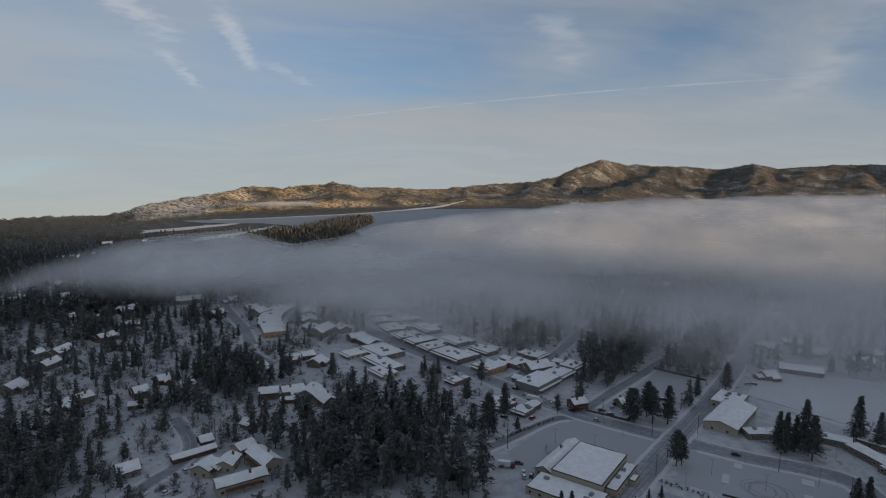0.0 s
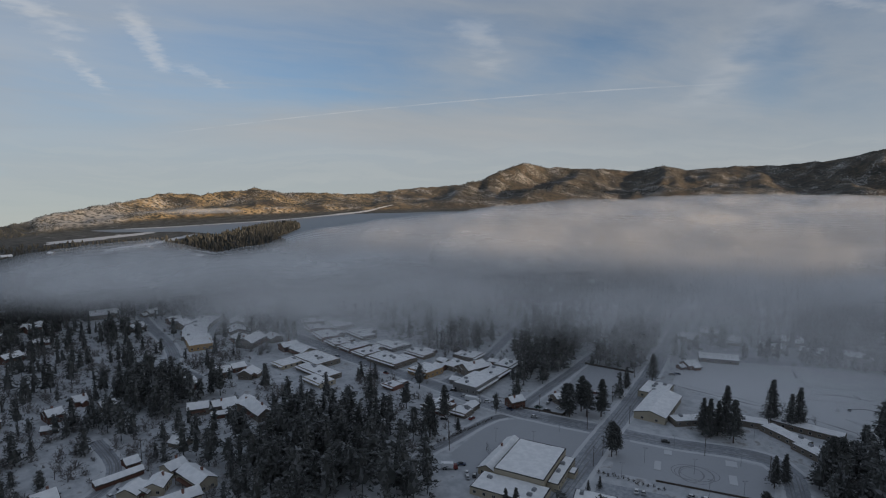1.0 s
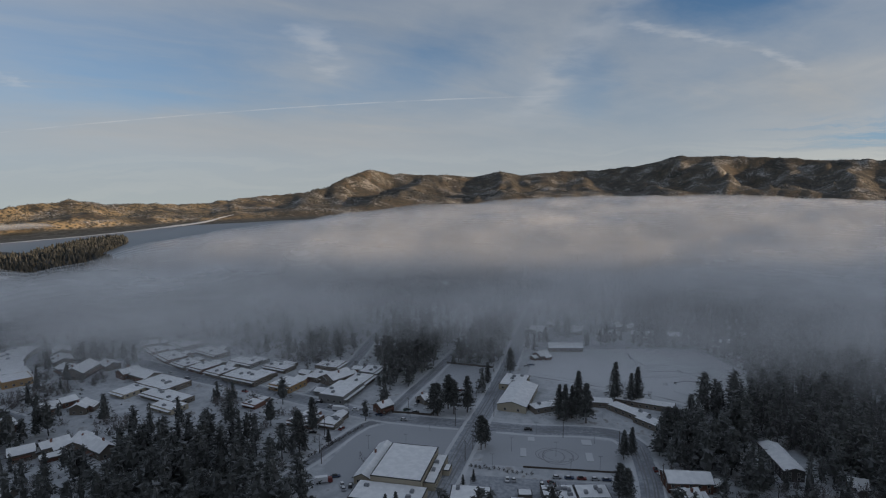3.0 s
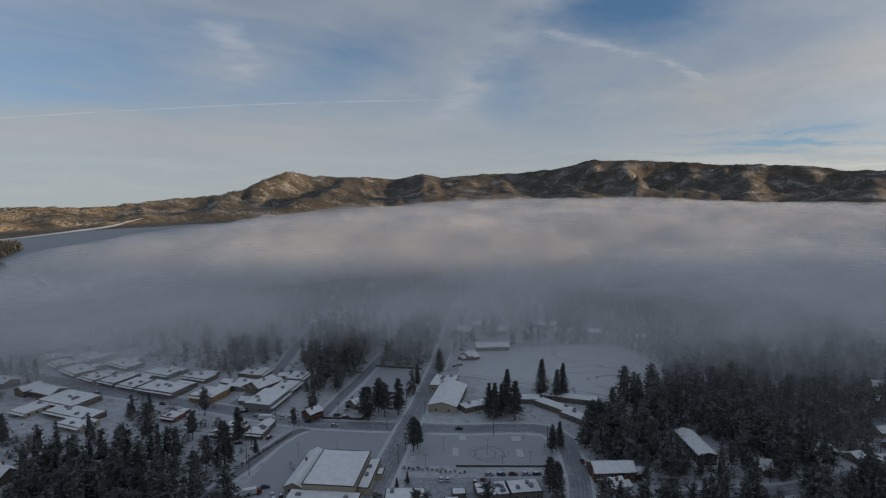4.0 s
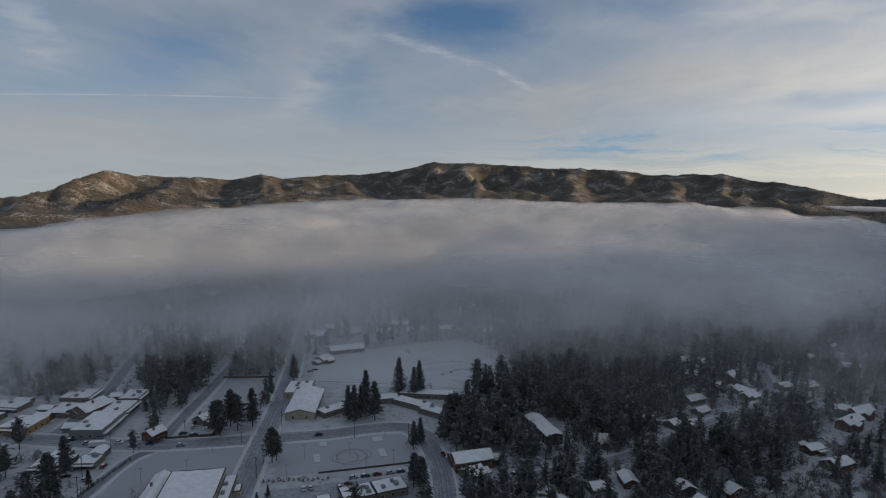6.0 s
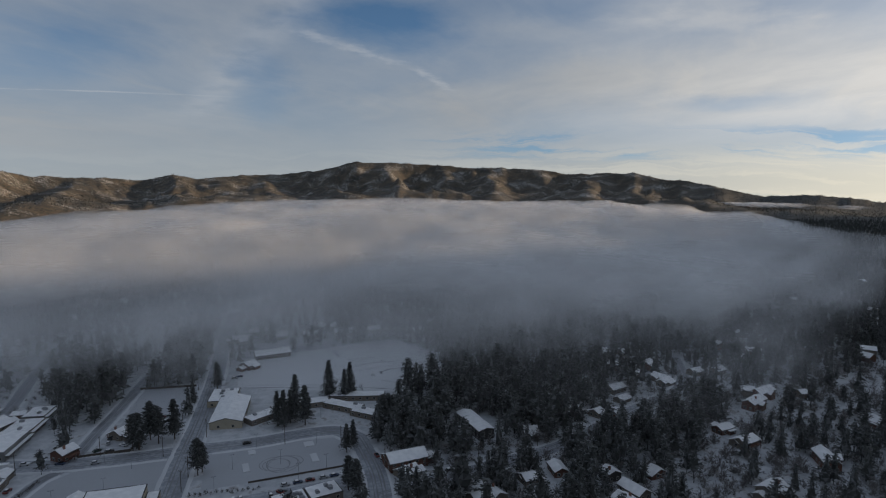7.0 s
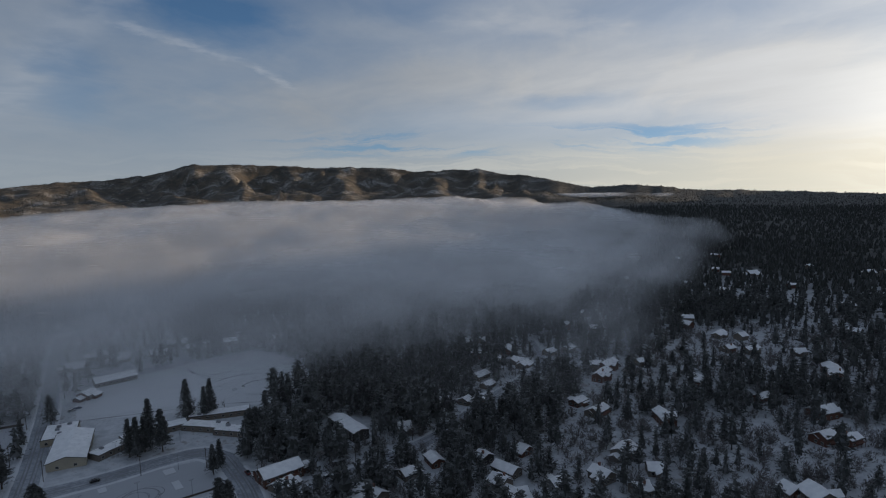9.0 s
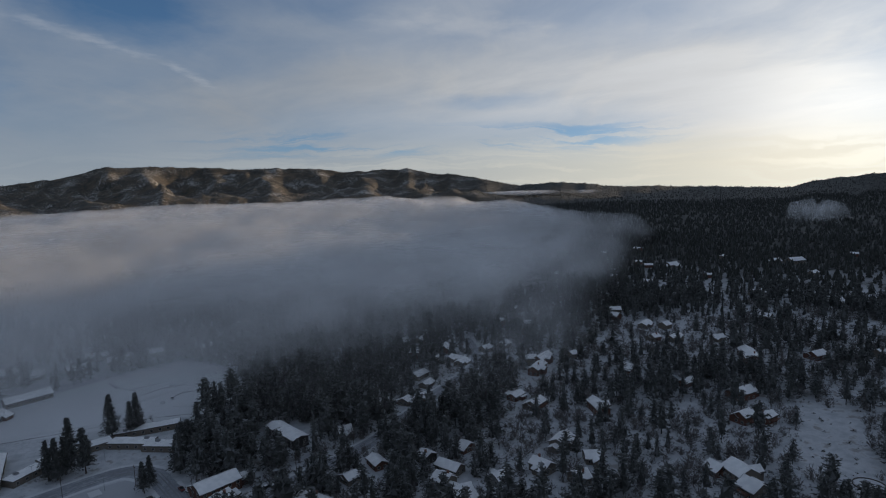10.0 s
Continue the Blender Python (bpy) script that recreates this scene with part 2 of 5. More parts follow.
for nm, col in (("black", (0.02, 0.02, 0.022)), ("white", (0.62, 0.63, 0.65)), ("silver", (0.33, 0.34, 0.36)), ("blue", (0.04, 0.06, 0.11)), ("red", (0.16, 0.03, 0.025)), ("green", (0.03, 0.07, 0.055))):
    simple("paint_" + nm, col, 0.3, 0.06, 1.0, bump=0.02)
n = material("window_glass")
n.surface((0.02, 0.023, 0.028), 0.08, None, 0.0)
n = material("needles")
isl = n.add("ShaderNodeNewGeometry").outputs["Random Per Island"]
ob = n.add("ShaderNodeObjectInfo").outputs["Random"]
c = n.mix(isl, (0.044, 0.048, 0.045), (0.100, 0.102, 0.098))
c = n.mix(n.math("MULTIPLY", n.step(isl, 0.60, 1.0), n.math("ADD", 0.25, n.math("MULTIPLY", ob, 0.45))), c, (0.23, 0.24, 0.255))
n.surface(c, 0.9)
n = material("needles_far")
isl = n.add("ShaderNodeNewGeometry").outputs["Random Per Island"]
c = n.mix(isl, (0.026, 0.030, 0.027), (0.060, 0.060, 0.054))
c = n.mix(n.math("MULTIPLY", n.step(isl, 0.70, 1.0), 0.3), c, (0.20, 0.21, 0.225))
n.surface(c, 0.9)
n = material("lake_water")
p = place(n)
n.surface((0.10, 0.115, 0.135), 0.35, n.bump(n.noise(p, 0.15, 4.0), 0.15, 0.3))


# mist: each sheet is as thick as the bank is at that place, with fine drifting gaps
n = material("mist")
p = place(n)
thick = n.add("ShaderNodeAttribute", attribute_name="thickness").outputs["Fac"]
w = n.vec("ADD", p, n.vec("MULTIPLY", n.add("ShaderNodeTexNoise", {"Vector": p, "Scale": 0.012, "Detail": 3.0}).outputs[1], (60, 60, 20)))
fine = n.step(n.noise(w, 0.016, 5.0, 0.55), 0.25, 0.75, 0.72, 1.28)
alpha = n.math("MULTIPLY", thick, fine, clamp=True)
d1 = n.add("ShaderNodeBsdfDiffuse", {0: (0.94, 0.943, 0.95, 1)})
d2 = n.add("ShaderNodeBsdfTranslucent", {0: (0.95, 0.953, 0.96, 1)})
d = n.add("ShaderNodeMixShader", {0: 0.35, 1: d1.outputs[0], 2: d2.outputs[0]})
t = n.add("ShaderNodeBsdfTransparent")
m = n.add("ShaderNodeMixShader", {0: alpha, 1: t.outputs[0], 2: d.outputs[0]})
n.add("ShaderNodeOutputMaterial", {0: m.outputs[0]})

scene.cycles.transparent_max_bounces = 40

# ---------------------------------------------------------------- building helpers


def mesh_of(name, verts, faces, mat=None, smooth=False):
    me = bpy.data.meshes.new(name)
    me.from_pydata([tuple(v) for v in verts], [], [tuple(f) for f in faces])
    if mat:
        me.materials.append(MATS[mat])
    if smooth:
        me.shade_smooth()
    return me


def child(name, me, parent, m=None, label=""):
    """Links a mesh as one part of a thing."""
    ob = new(name, me)
    ob.parent = parent
    if m is not None:
        ob.matrix_basis = m
    return tagged(ob, label)


def from_bm(name, bm, mat, smooth=False):
    me = bpy.data.meshes.new(name)
    bm.normal_update()
    bm.to_mesh(me)
    bm.free()
    me.materials.append(MATS[mat])
    if smooth:
        me.shade_smooth()
    return me


def box_bm(bm, x0, x1, y0, y1, z0, z1):
    v = [bm.verts.new(c) for c in ((x0, y0, z0), (x1, y0, z0), (x1, y1, z0), (x0, y1, z0), (x0, y0, z1), (x1, y0, z1), (x1, y1, z1), (x0, y1, z1))]
    for f in ((3, 2, 1, 0), (4, 5, 6, 7), (0, 1, 5, 4), (1, 2, 6, 5), (2, 3, 7, 6), (3, 0, 4, 7)):
        bm.faces.new([v[i] for i in f])
    return v


def boxes(name, mat, *sizes, bevel=0.0):
    bm = bmesh.new()
    for s in sizes:
        box_bm(bm, *s)
    if bevel:
        bmesh.ops.bevel(bm, geom=bm.edges[:], offset=bevel, segments=2, affect="EDGES", clamp_overlap=True)
    return from_bm(name, bm, mat)


def tube_bm(bm, a, b, ra, rb, sides=7):
    a, b = Vector(a), Vector(b)
    q = (b - a).to_track_quat("Z", "Y")
    rings = []
    for c, r in ((a, ra), (b, rb)):
        rings.append([bm.verts.new(c + q @ Vector((r * math.cos(2 * math.pi * i / sides), r * math.sin(2 * math.pi * i / sides), 0))) for i in range(sides)])
    for i in range(sides):
        j = (i + 1) % sides
        bm.faces.new((rings[0][i], rings[0][j], rings[1][j], rings[1][i]))
    bm.faces.new(rings[0][::-1])
    bm.faces.new(rings[1])


def lattice(ix, iy, seed):
    h = (ix.astype(np.int64) * 374761393 + iy.astype(np.int64) * 668265263 + seed * 974711) & 0x7FFFFFFF
    h = ((h ^ (h >> 13)) * 1274126177) & 0x7FFFFFFF
    return ((h ^ (h >> 16)) & 0xFFFF) / 65535.0


def soft_noise(x, y, seed=0, octaves=4, gain=0.5):
    """Layered value noise, about 0 to 1."""
    x, y = np.asarray(x, float), np.asarray(y, float)
    total, amp, norm = np.zeros(np.broadcast(x, y).shape), 1.0, 0.0
    for o in range(octaves):
        fx, fy = x * 2 ** o + 17.3 * o, y * 2 ** o + 9.1 * o
        ix, iy = np.floor(fx), np.floor(fy)
        u, v = fx - ix, fy - iy
        u, v = u * u * (3 - 2 * u), v * v * (3 - 2 * v)
        a, b = lattice(ix, iy, seed + o), lattice(ix + 1, iy, seed + o)
        c, d = lattice(ix, iy + 1, seed + o), lattice(ix + 1, iy + 1, seed + o)
        total += amp * ((a * (1 - u) + b * u) * (1 - v) + (c * (1 - u) + d * u) * v)
        norm += amp
        amp *= gain
    return total / norm


def smooth(v, a, b):
    u = np.clip((np.asarray(v, float) - a) / (b - a), 0, 1)
    return u * u * (3 - 2 * u)


# ---------------------------------------------------------------- ground
# heading and height, in degrees, of the crest of the hills all round as seen from the air; from 74.5 to 160 it is
# unseen, raised to keep the sun off the town
CREST = [(-180, 0.5), (-120, -1), (-90, -4), (-73.5, -4.86), (-65.4, -4.82), (-64.1, -4.28), (-60, -3.48), (-57.9, -3.26), (-55.3, -2.56), (-51.8, -2.62),
         (-47.5, -2.2), (-44.1, -2.64), (-38.2, -2.75), (-32.2, -2.14), (-28.6, -1.87), (-26, -1.3), (-24.3, -0.36), (-22.2, 0.28), (-20, -0.14), (-15.2, -0.28),
         (-12.3, -0.5), (-9.9, 0.06), (-8, -0.33), (-4, 0.06), (-0.8, 0.14), (2.9, 0.55), (6, 1.32), (9.3, 1.29), (12, 1.2), (17.1, 0.86), (20.1, 0.88), (23.5, 0.7),
         (26.5, 0.3), (32, 0.45), (34.8, -0.13), (36.9, -0.23), (40.5, -1.1), (42.6, -1.5), (46.2, -1.28), (52, -1.85), (58.7, -2.0), (65.7, -2.25), (67.4, -1.77),
         (69.7, -1.37), (72.1, -1.2), (74.5, 1.4), (78, 3.6), (84, 6.6), (90, 7.6), (125, 7.6), (160, 2.5), (180, 0.5)]
CREST_FAR = [(-180, 2600), (-90, 1500), (-73, 1500), (-62, 1700), (-55, 1920), (-45, 2060), (-38, 2180), (-28, 2500), (-20, 3200), (0, 3700), (30, 3700), (40, 3400), (55, 3300), (72, 2900), (90, 2800), (180, 2600)]
FOOT = [(-180, 1500), (-90, 700), (-66, 1350), (-56, 1600), (-45, 1720), (-33, 1820), (-27, 1880), (-20, 1980), (-10, 2180), (0, 2330), (10, 2450), (30, 2500), (40, 2450), (60, 1800), (75, 1700), (180, 1500)]


def table(rows, a):
    return np.interp(a, [r[0] for r in rows], [r[1] for r in rows])


def height(x, y):
    x, y = np.asarray(x, float), np.asarray(y, float)
    d, az = np.hypot(x, y), np.degrees(np.arctan2(x, y))
    dc, df, el = table(CREST_FAR, az), table(FOOT, az), table(CREST, az)
    zc = 140 + dc * np.tan(np.radians(el)) + 16 * (soft_noise(az / 0.8 + 300, 0.5, 71, 3) - 0.5)
    u = np.clip((d - df) / (dc - df), 0, 1.0)
    rise = u ** 1.25 * (1.7 - 0.7 * u)
    mid = 4 * u * (1 - u)
    ax, ay = az * 55, d * 0.30
    wx, wy = ax + 150 * (soft_noise(ax / 260, ay / 260, 5, 2) - 0.5), ay + 190 * (soft_noise(ax / 240 + 9, ay / 240, 6, 2) - 0.5)
    spur = 0.0
    for cell, share, seed in ((330, 0.46, 13), (150, 0.34, 23), (70, 0.20, 33)):
        spur = spur + share * np.abs(2 * soft_noise(wx / cell + seed, wy / (cell * 1.35), seed, 1) - 1)
    fold = soft_noise(ax / 60, ay / 60, 21, 4, 0.55) - 0.5
    knoll = soft_noise(wx / 210 + 3, wy / 170, 43, 2) * smooth(u, 0.02, 0.22) * (1 - smooth(u, 0.3, 0.62))
    z = zc * rise * (1 - mid * 1.15 * spur) + zc * 0.20 * fold * mid + 0.26 * zc * knoll
    z += np.where(u > 0.97, (soft_noise(x / 22, y / 22, 31, 2) - 0.5) * 0.035 * zc, 0)
    past = np.clip(d - dc, 0, None)
    z = z - past * np.where(az < -40, 0.17, 0.11)
    z += smooth(d, 620, 1500) * (soft_noise(x / 260, y / 260, 3, 3) - 0.5) * 9 * (1 - u)
    lake = smooth(az, -66, -60) * smooth(az, -18, -28) * smooth(d, 700, 850) * (1 - smooth(d, df - 60, df))
    # unseen far ridge, added only to shade the fog and the right-hand hills
    z += 585 * smooth(az, 74.5, 78) * (1 - smooth(az, 125, 150)) * smooth(d, 4900, 6000)
    return z * (1 - lake) - 1.2 * lake


rings = [25 * (1300 / 25) ** (i / 110) for i in range(110)] + [1300 + 11.0 * i for i in range(232)] + [3852 * (7000 / 3852) ** (i / 24) for i in range(25)]
azs = sorted(set([round(-80 + 0.30 * i, 3) for i in range(534)] + [round(80 + 4 * i, 3) for i in range(1, 50)]))
A, R = np.meshgrid(np.radians(azs), rings)
GX, GY = R * np.sin(A), R * np.cos(A)
GZ = height(GX, GY)
nr, na = GX.shape
verts = np.stack([GX, GY, GZ], -1).reshape(-1, 3)
idx = np.arange(nr * na).reshape(nr, na)
nxt = np.roll(idx, -1, axis=1)
quads = np.stack([idx[:-1], nxt[:-1], nxt[1:], idx[1:]], -1).reshape(-1, 4)
verts = np.vstack([verts, [[0, 0, 0]]])
cap = np.stack([np.full(na, nr * na), nxt[0], idx[0]], -1)


def bulk(name, verts, polys, mat, smooth_shading=False):
    """A mesh from arrays of corners and of equal-sided faces."""
    me = bpy.data.meshes.new(name)
    polys = [p for p in polys if len(p)]
    me.vertices.add(len(verts))
    me.vertices.foreach_set("co", np.asarray(verts, np.float32).ravel())
    loops = np.concatenate([p.ravel() for p in polys])
    sizes = np.concatenate([np.full(len(p), p.shape[1]) for p in polys])
    me.loops.add(len(loops))
    me.loops.foreach_set("vertex_index", loops.astype(np.int32))
    me.polygons.add(len(sizes))
    me.polygons.foreach_set("loop_start", np.concatenate([[0], np.cumsum(sizes)[:-1]]).astype(np.int32))
    me.polygons.foreach_set("loop_total", sizes.astype(np.int32))
    me.update(calc_edges=True)
    me.materials.append(MATS[mat])
    if smooth_shading:
        me.shade_smooth()
    return me


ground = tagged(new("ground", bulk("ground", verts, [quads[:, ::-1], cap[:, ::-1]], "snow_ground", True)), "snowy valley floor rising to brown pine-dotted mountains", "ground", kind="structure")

# lake beyond the mist
shore = [(-1275, 715), (-1240, 775), (-1206, 822), (-1172, 911), (-1125, 1063), (-1102, 1190), (-1090, 1355), (-1080, 1560), (-800, 1800), (-420, 1800), (-420, 1150), (-640, 830), (-760, 770),
         (-865, 850), (-935, 985), (-1040, 1095), (-1058, 1000), (-1012, 885), (-996, 815), (-1040, 815), (-1098, 806), (-1134, 772), (-1200, 725)]
water = tagged(new("water", mesh_of("water", [(x, y, -0.4) for x, y in shore], [list(range(len(shore)))[::-1]], "lake_water")), "still blue-grey lake below the hills", "lake", kind="structure")

# snowy beach on the far bank
bank = []
for i in range(61):
    k, f = min(int(i / 10), 5) + 1, i / 10 - min(int(i / 10), 5)
    x, y = shore[k][0] * (1 - f) + shore[k + 1][0] * f, shore[k][1] * (1 - f) + shore[k + 1][1] * f
    wide = (4 + 9 * float(soft_noise(i / 5, 0.5, 61, 3)) + 22 * math.exp(-((i - 47) / 8) ** 2)) * min(1, i / 9, (60 - i) / 6)
    s = 1 + wide / math.hypot(x, y)
    inner = 1 - 0.002 - 0.006 * (float(soft_noise(i / 3, 2.5, 62, 2)) - 0.5)
    bank.append(((x * inner, y * inner), (x * s, y * s)))
vs = [(p[0], p[1], max(float(height(*p)), -0.4) + 0.35 + 0.5 * k) for pair in bank for k, p in enumerate(pair)]
tagged(new("beach", mesh_of("beach", vs, [(2 * i, 2 * i + 1, 2 * i + 3, 2 * i + 2) for i in range(len(bank) - 1)], "drift_snow", True)), "snowy beach along the far bank of the lake", "beach", kind="structure")

# snowed-over marsh flats by the inlet
def drape(name, outline, lift, mat, label, category, step=9.0):
    """A thin sheet that follows the ground inside an outline."""
    xs, ys = [p[0] for p in outline], [p[1] for p in outline]
    X, Y = np.meshgrid(np.arange(min(xs), max(xs), step), np.arange(min(ys), max(ys), step))
    Z = height(X, Y) + lift
    edge = np.array([[inside(px + 9 * (soft_noise(px / 30, py / 30, 8, 2) - 0.5), py + 9 * (soft_noise(px / 30 + 5, py / 30, 9, 2) - 0.5), outline) for px, py in zip(rx, ry)] for rx, ry in zip(X, Y)])
    idx = np.arange(X.size).reshape(X.shape)
    q = np.stack([idx[:-1, :-1], idx[:-1, 1:], idx[1:, 1:], idx[1:, :-1]], -1).reshape(-1, 4)
    q = q[edge.ravel()[q].all(axis=1)]
    used = np.unique(q)
    remap = np.full(X.size, -1)
    remap[used] = np.arange(len(used))
    return tagged(new(name, bulk(name, np.stack([X, Y, Z], -1).reshape(-1, 3)[used], [remap[q]], mat, True)), label, category, kind="structure")


def inside(px, py, poly):
    hit = False
    j = len(poly) - 1
    for i in range(len(poly)):
        (xi, yi), (xj, yj) = poly[i], poly[j]
        if (yi > py) != (yj > py) and px < (xj - xi) * (py - yi) / (yj - yi) + xi:
            hit = not hit
        j = i
    return hit


FLATS = [[(r * math.sin(radians(a)), r * math.cos(radians(a))) for a, r in rows] for rows in (
    [(-60, 1075), (-57, 1120), (-54.5, 1190), (-52.2, 1290), (-51.8, 1350), (-54, 1275), (-56.5, 1190), (-60, 1130)],
    [(-64, 1230), (-59, 1285), (-55.5, 1360), (-55, 1410), (-59, 1350), (-64, 1280)],
    [(-70, 960), (-67, 985), (-66.5, 1020), (-70, 1000)])]
for outline in FLATS:
    drape("snow_flat", outline, 0.6, "drift_snow", "snow-covered marsh flat beside the inlet", "field")

# ---------------------------------------------------------------- streets
STREETS = {
    "north_street": ([(-81, 180), (-79, 235), (-78, 290), (-76, 352), (-76, 420), (-78, 500), (-80, 620)], 11),
    "main_street": ([(-420, 470), (-388, 397), (-362, 360), (-325, 346), (-272, 331), (-219, 321), (-176, 311), (-140, 303), (-110, 302), (-78, 304), (-45, 306), (-18, 311), (-2, 310), (7, 298)], 12),
    "school_street": ([(7, 300), (9, 284), (11, 259), (10, 236), (6, 190)], 10),
    "hill_street": ([(10, 238), (44, 247), (82, 256), (108, 264), (141, 281), (173, 298), (218, 320), (241, 345), (262, 385)], 9),
    "yard_street": ([(-130, 304), (-127, 346), (-125, 367), (-122, 410), (-118, 470)], 7),
    "village_street": ([(-188, 318), (-186, 352), (-188, 394), (-197, 455), (-205, 540)], 8),
    "lane": ([(-150, 200), (-149, 230), (-145, 250), (-141, 274), (-136, 290), (-126, 299)], 6),
    "west_road": ([(-560, 360), (-516, 330), (-470, 308), (-431, 292), (-392, 272), (-366, 254), (-330, 246)], 9),
    "resort_drive": ([(-236, 90), (-246, 118), (-252, 136), (-268, 150), (-300, 160)], 7),
}


def smooth_line(points, step=4.0):
    pts = [Vector((*p, 0)) for p in points]
    out = []
    for i in range(len(pts) - 1):
        p0, p1, p2, p3 = pts[max(i - 1, 0)], pts[i], pts[i + 1], pts[min(i + 2, len(pts) - 1)]
        k = max(int((p2 - p1).length / step), 1)
        for j in range(k):
            t = j / k
            out.append(0.5 * (2 * p1 + (p2 - p0) * t + (2 * p0 - 5 * p1 + 4 * p2 - p3) * t * t + (3 * p1 - p0 - 3 * p2 + p3) * t ** 3))
    return out + [pts[-1]]


def strip(name, line, off, width, z, mat, ragged=0.0, rng=random.Random(4)):
    vs, fs = [], []
    for i, p in enumerate(line):
        t = (line[min(i + 1, len(line) - 1)] - line[max(i - 1, 0)]).normalized()
        s = Vector((-t.y, t.x, 0))
        w = width / 2 + rng.uniform(-ragged, ragged)
        for c in (off + w, off - w):
            q = p + s * c
            vs.append((q.x, q.y, z))
        if i:
            a = 2 * i
            fs.append((a - 2, a - 1, a + 1, a))
    return mesh_of(name, vs, fs, mat)


ROAD_POINTS = []
for k, (key, (pts, w)) in enumerate(STREETS.items()):
    line = smooth_line(pts)
    ROAD_POINTS += [(p.x, p.y, w / 2) for p in line]
    rd = tagged(new("road", strip("road", line, 0, w, 0.05 + 0.004 * k, "packed_snow", 0.45)), "street under packed grey snow with wheel lines", "road", kind="structure")
    for j, off in enumerate((-w * 0.26, -w * 0.12, w * 0.11, w * 0.25)):
        child("wheel_line", strip("wheel_line", line, off, 0.55, 0.10 + 0.004 * (k + 9 * j % 5), "wheel_slush", 0.18), rd)
    for side in (1, -1):
        vs, fs = [], []
        rng = random.Random(k)
        for i, p in enumerate(line):
            t = (line[min(i + 1, len(line) - 1)] - line[max(i - 1, 0)]).normalized()
            s = Vector((-t.y, t.x, 0)) * side
            h = rng.uniform(0.15, 0.5)
            for c, z in ((w / 2 - 0.2, 0.03), (w / 2 + 0.5, h), (w / 2 + 1.1, h * 0.9), (w / 2 + 2.0, 0.02)):
                q = p + s * (c + rng.uniform(-0.2, 0.2))
                vs.append((q.x, q.y, z))
            if i:
                for c in range(3):
                    a = 4 * i + c
                    fs.append((a - 4, a - 3, a + 1, a))
        cross = [i for i, p in enumerate(line) if any(abs(p.x - q[0]) + abs(p.y - q[1]) < q[2] + 3 for q in ROAD_POINTS[:-len(line)])]
        bad = {i for c in cross for i in (c - 1, c, c + 1)}
        fs = [f for f in fs if f[0] // 4 not in bad]
        if fs:
            child("snow_bank", mesh_of("snow_bank", vs, fs, "drift_snow", True), rd)


def ground_patch(name, outline, z, mat, label, category):
    return tagged(new(name, mesh_of(name, [(x, y, z) for x, y in outline], [list(range(len(outline)))], mat)), label, category, kind="structure")


LOT = [(-66, 261), (0, 269), (1, 302), (-30, 302), (-68, 297)]
ground_patch("car_park", LOT, 0.03, "lot_snow", "empty car park under thin packed snow", "car park")
GYM_LOT = [(-138, 240), (-128, 230), (-85, 212), (-85, 297), (-100, 298), (-126, 293), (-136, 282)]
ground_patch("gym_yard", GYM_LOT, 0.026, "lot_snow", "snow-covered yard round the big hall", "car park")
FIELD = [(-60, 395), (-62, 455), (-20, 466), (20, 478), (60, 486), (84, 440), (80, 385), (45, 360), (10, 372), (-25, 380)]
ground_patch("playing_field", FIELD, 0.03, "drift_snow", "wide smooth snow-covered school playing field", "field")


def berm(line, wide, high):
    """A low ridge of cleared snow along a line, widest in its middle."""
    bm = bmesh.new()
    rows, count = [], (len(line) - 1) * 6
    for i in range(count + 1):
        k, f = min(i // 6, len(line) - 2), i / 6 - min(i // 6, len(line) - 2)
        a, b = Vector(line[k]), Vector(line[k + 1])
        c, side = a.lerp(b, f), Vector((-(b - a).y, (b - a).x)).normalized()
        swell = (0.25 + 0.75 * math.sin(math.pi * i / count)) * (0.7 + 0.5 * float(soft_noise(c.x / 3, c.y / 3, 97, 2)))
        rows.append([bm.verts.new((*(c + side * wide * swell * s), 0.03 + high * swell * h)) for s, h in ((-1, -0.1), (-0.5, 0.7), (0, 1), (0.5, 0.65), (1, -0.1))])
    for r, q in zip(rows, rows[1:]):
        for k in range(4):
            bm.faces.new((r[k], q[k], q[k + 1], r[k + 1]))
    me = from_bm("snow_bank", bm, "drift_snow")
    me.shade_smooth()
    tagged(new("snow_bank", me), "low bank of heaped snow on the playing field", "snow bank", "snow banks of the field")


for line, wide, high in (([(10, 458), (13, 445), (20, 434), (32, 438)], 2.2, 1.1), ([(13, 408), (27, 412), (40, 416)], 2.6, 1.2), ([(-58, 398), (-30, 392), (-6, 386)], 2.0, 0.9), ([(40, 430), (44, 424)], 1.6, 1.5), ([(33, 386), (42, 380), (52, 378)], 2.2, 1.3), ([(28, 398), (31, 396)], 1.8, 1.7)):
    berm(line, wide, high)
tracks = tagged(new("field_track"), "faint dark line worn into field snow", "track", kind="stuff")
for k, (pts, wide) in enumerate((([(8, 462), (10, 450), (15, 442), (24, 438), (36, 439)], 1.3), ([(20, 420), (34, 426), (50, 424)], 0.9), ([(-56, 392), (-20, 384), (10, 378), (40, 366)], 1.0), ([(36, 402), (44, 408), (56, 404)], 1.2))):
    child("track", strip("track", smooth_line(pts, 3.0), 0, wide, 0.045 + 0.004 * k, "wheel_slush", 0.3), tracks)
CHURCH_LOT = [(-118, 318), (-86, 314), (-84, 400), (-118, 404)]
ground_patch("corner_lot", CHURCH_LOT, 0.022, "lot_snow", "snowy corner lot beside the street", "car park")
SOUTH_LOT = [(-70, 222), (0, 236), (2, 258), (-66, 250)]
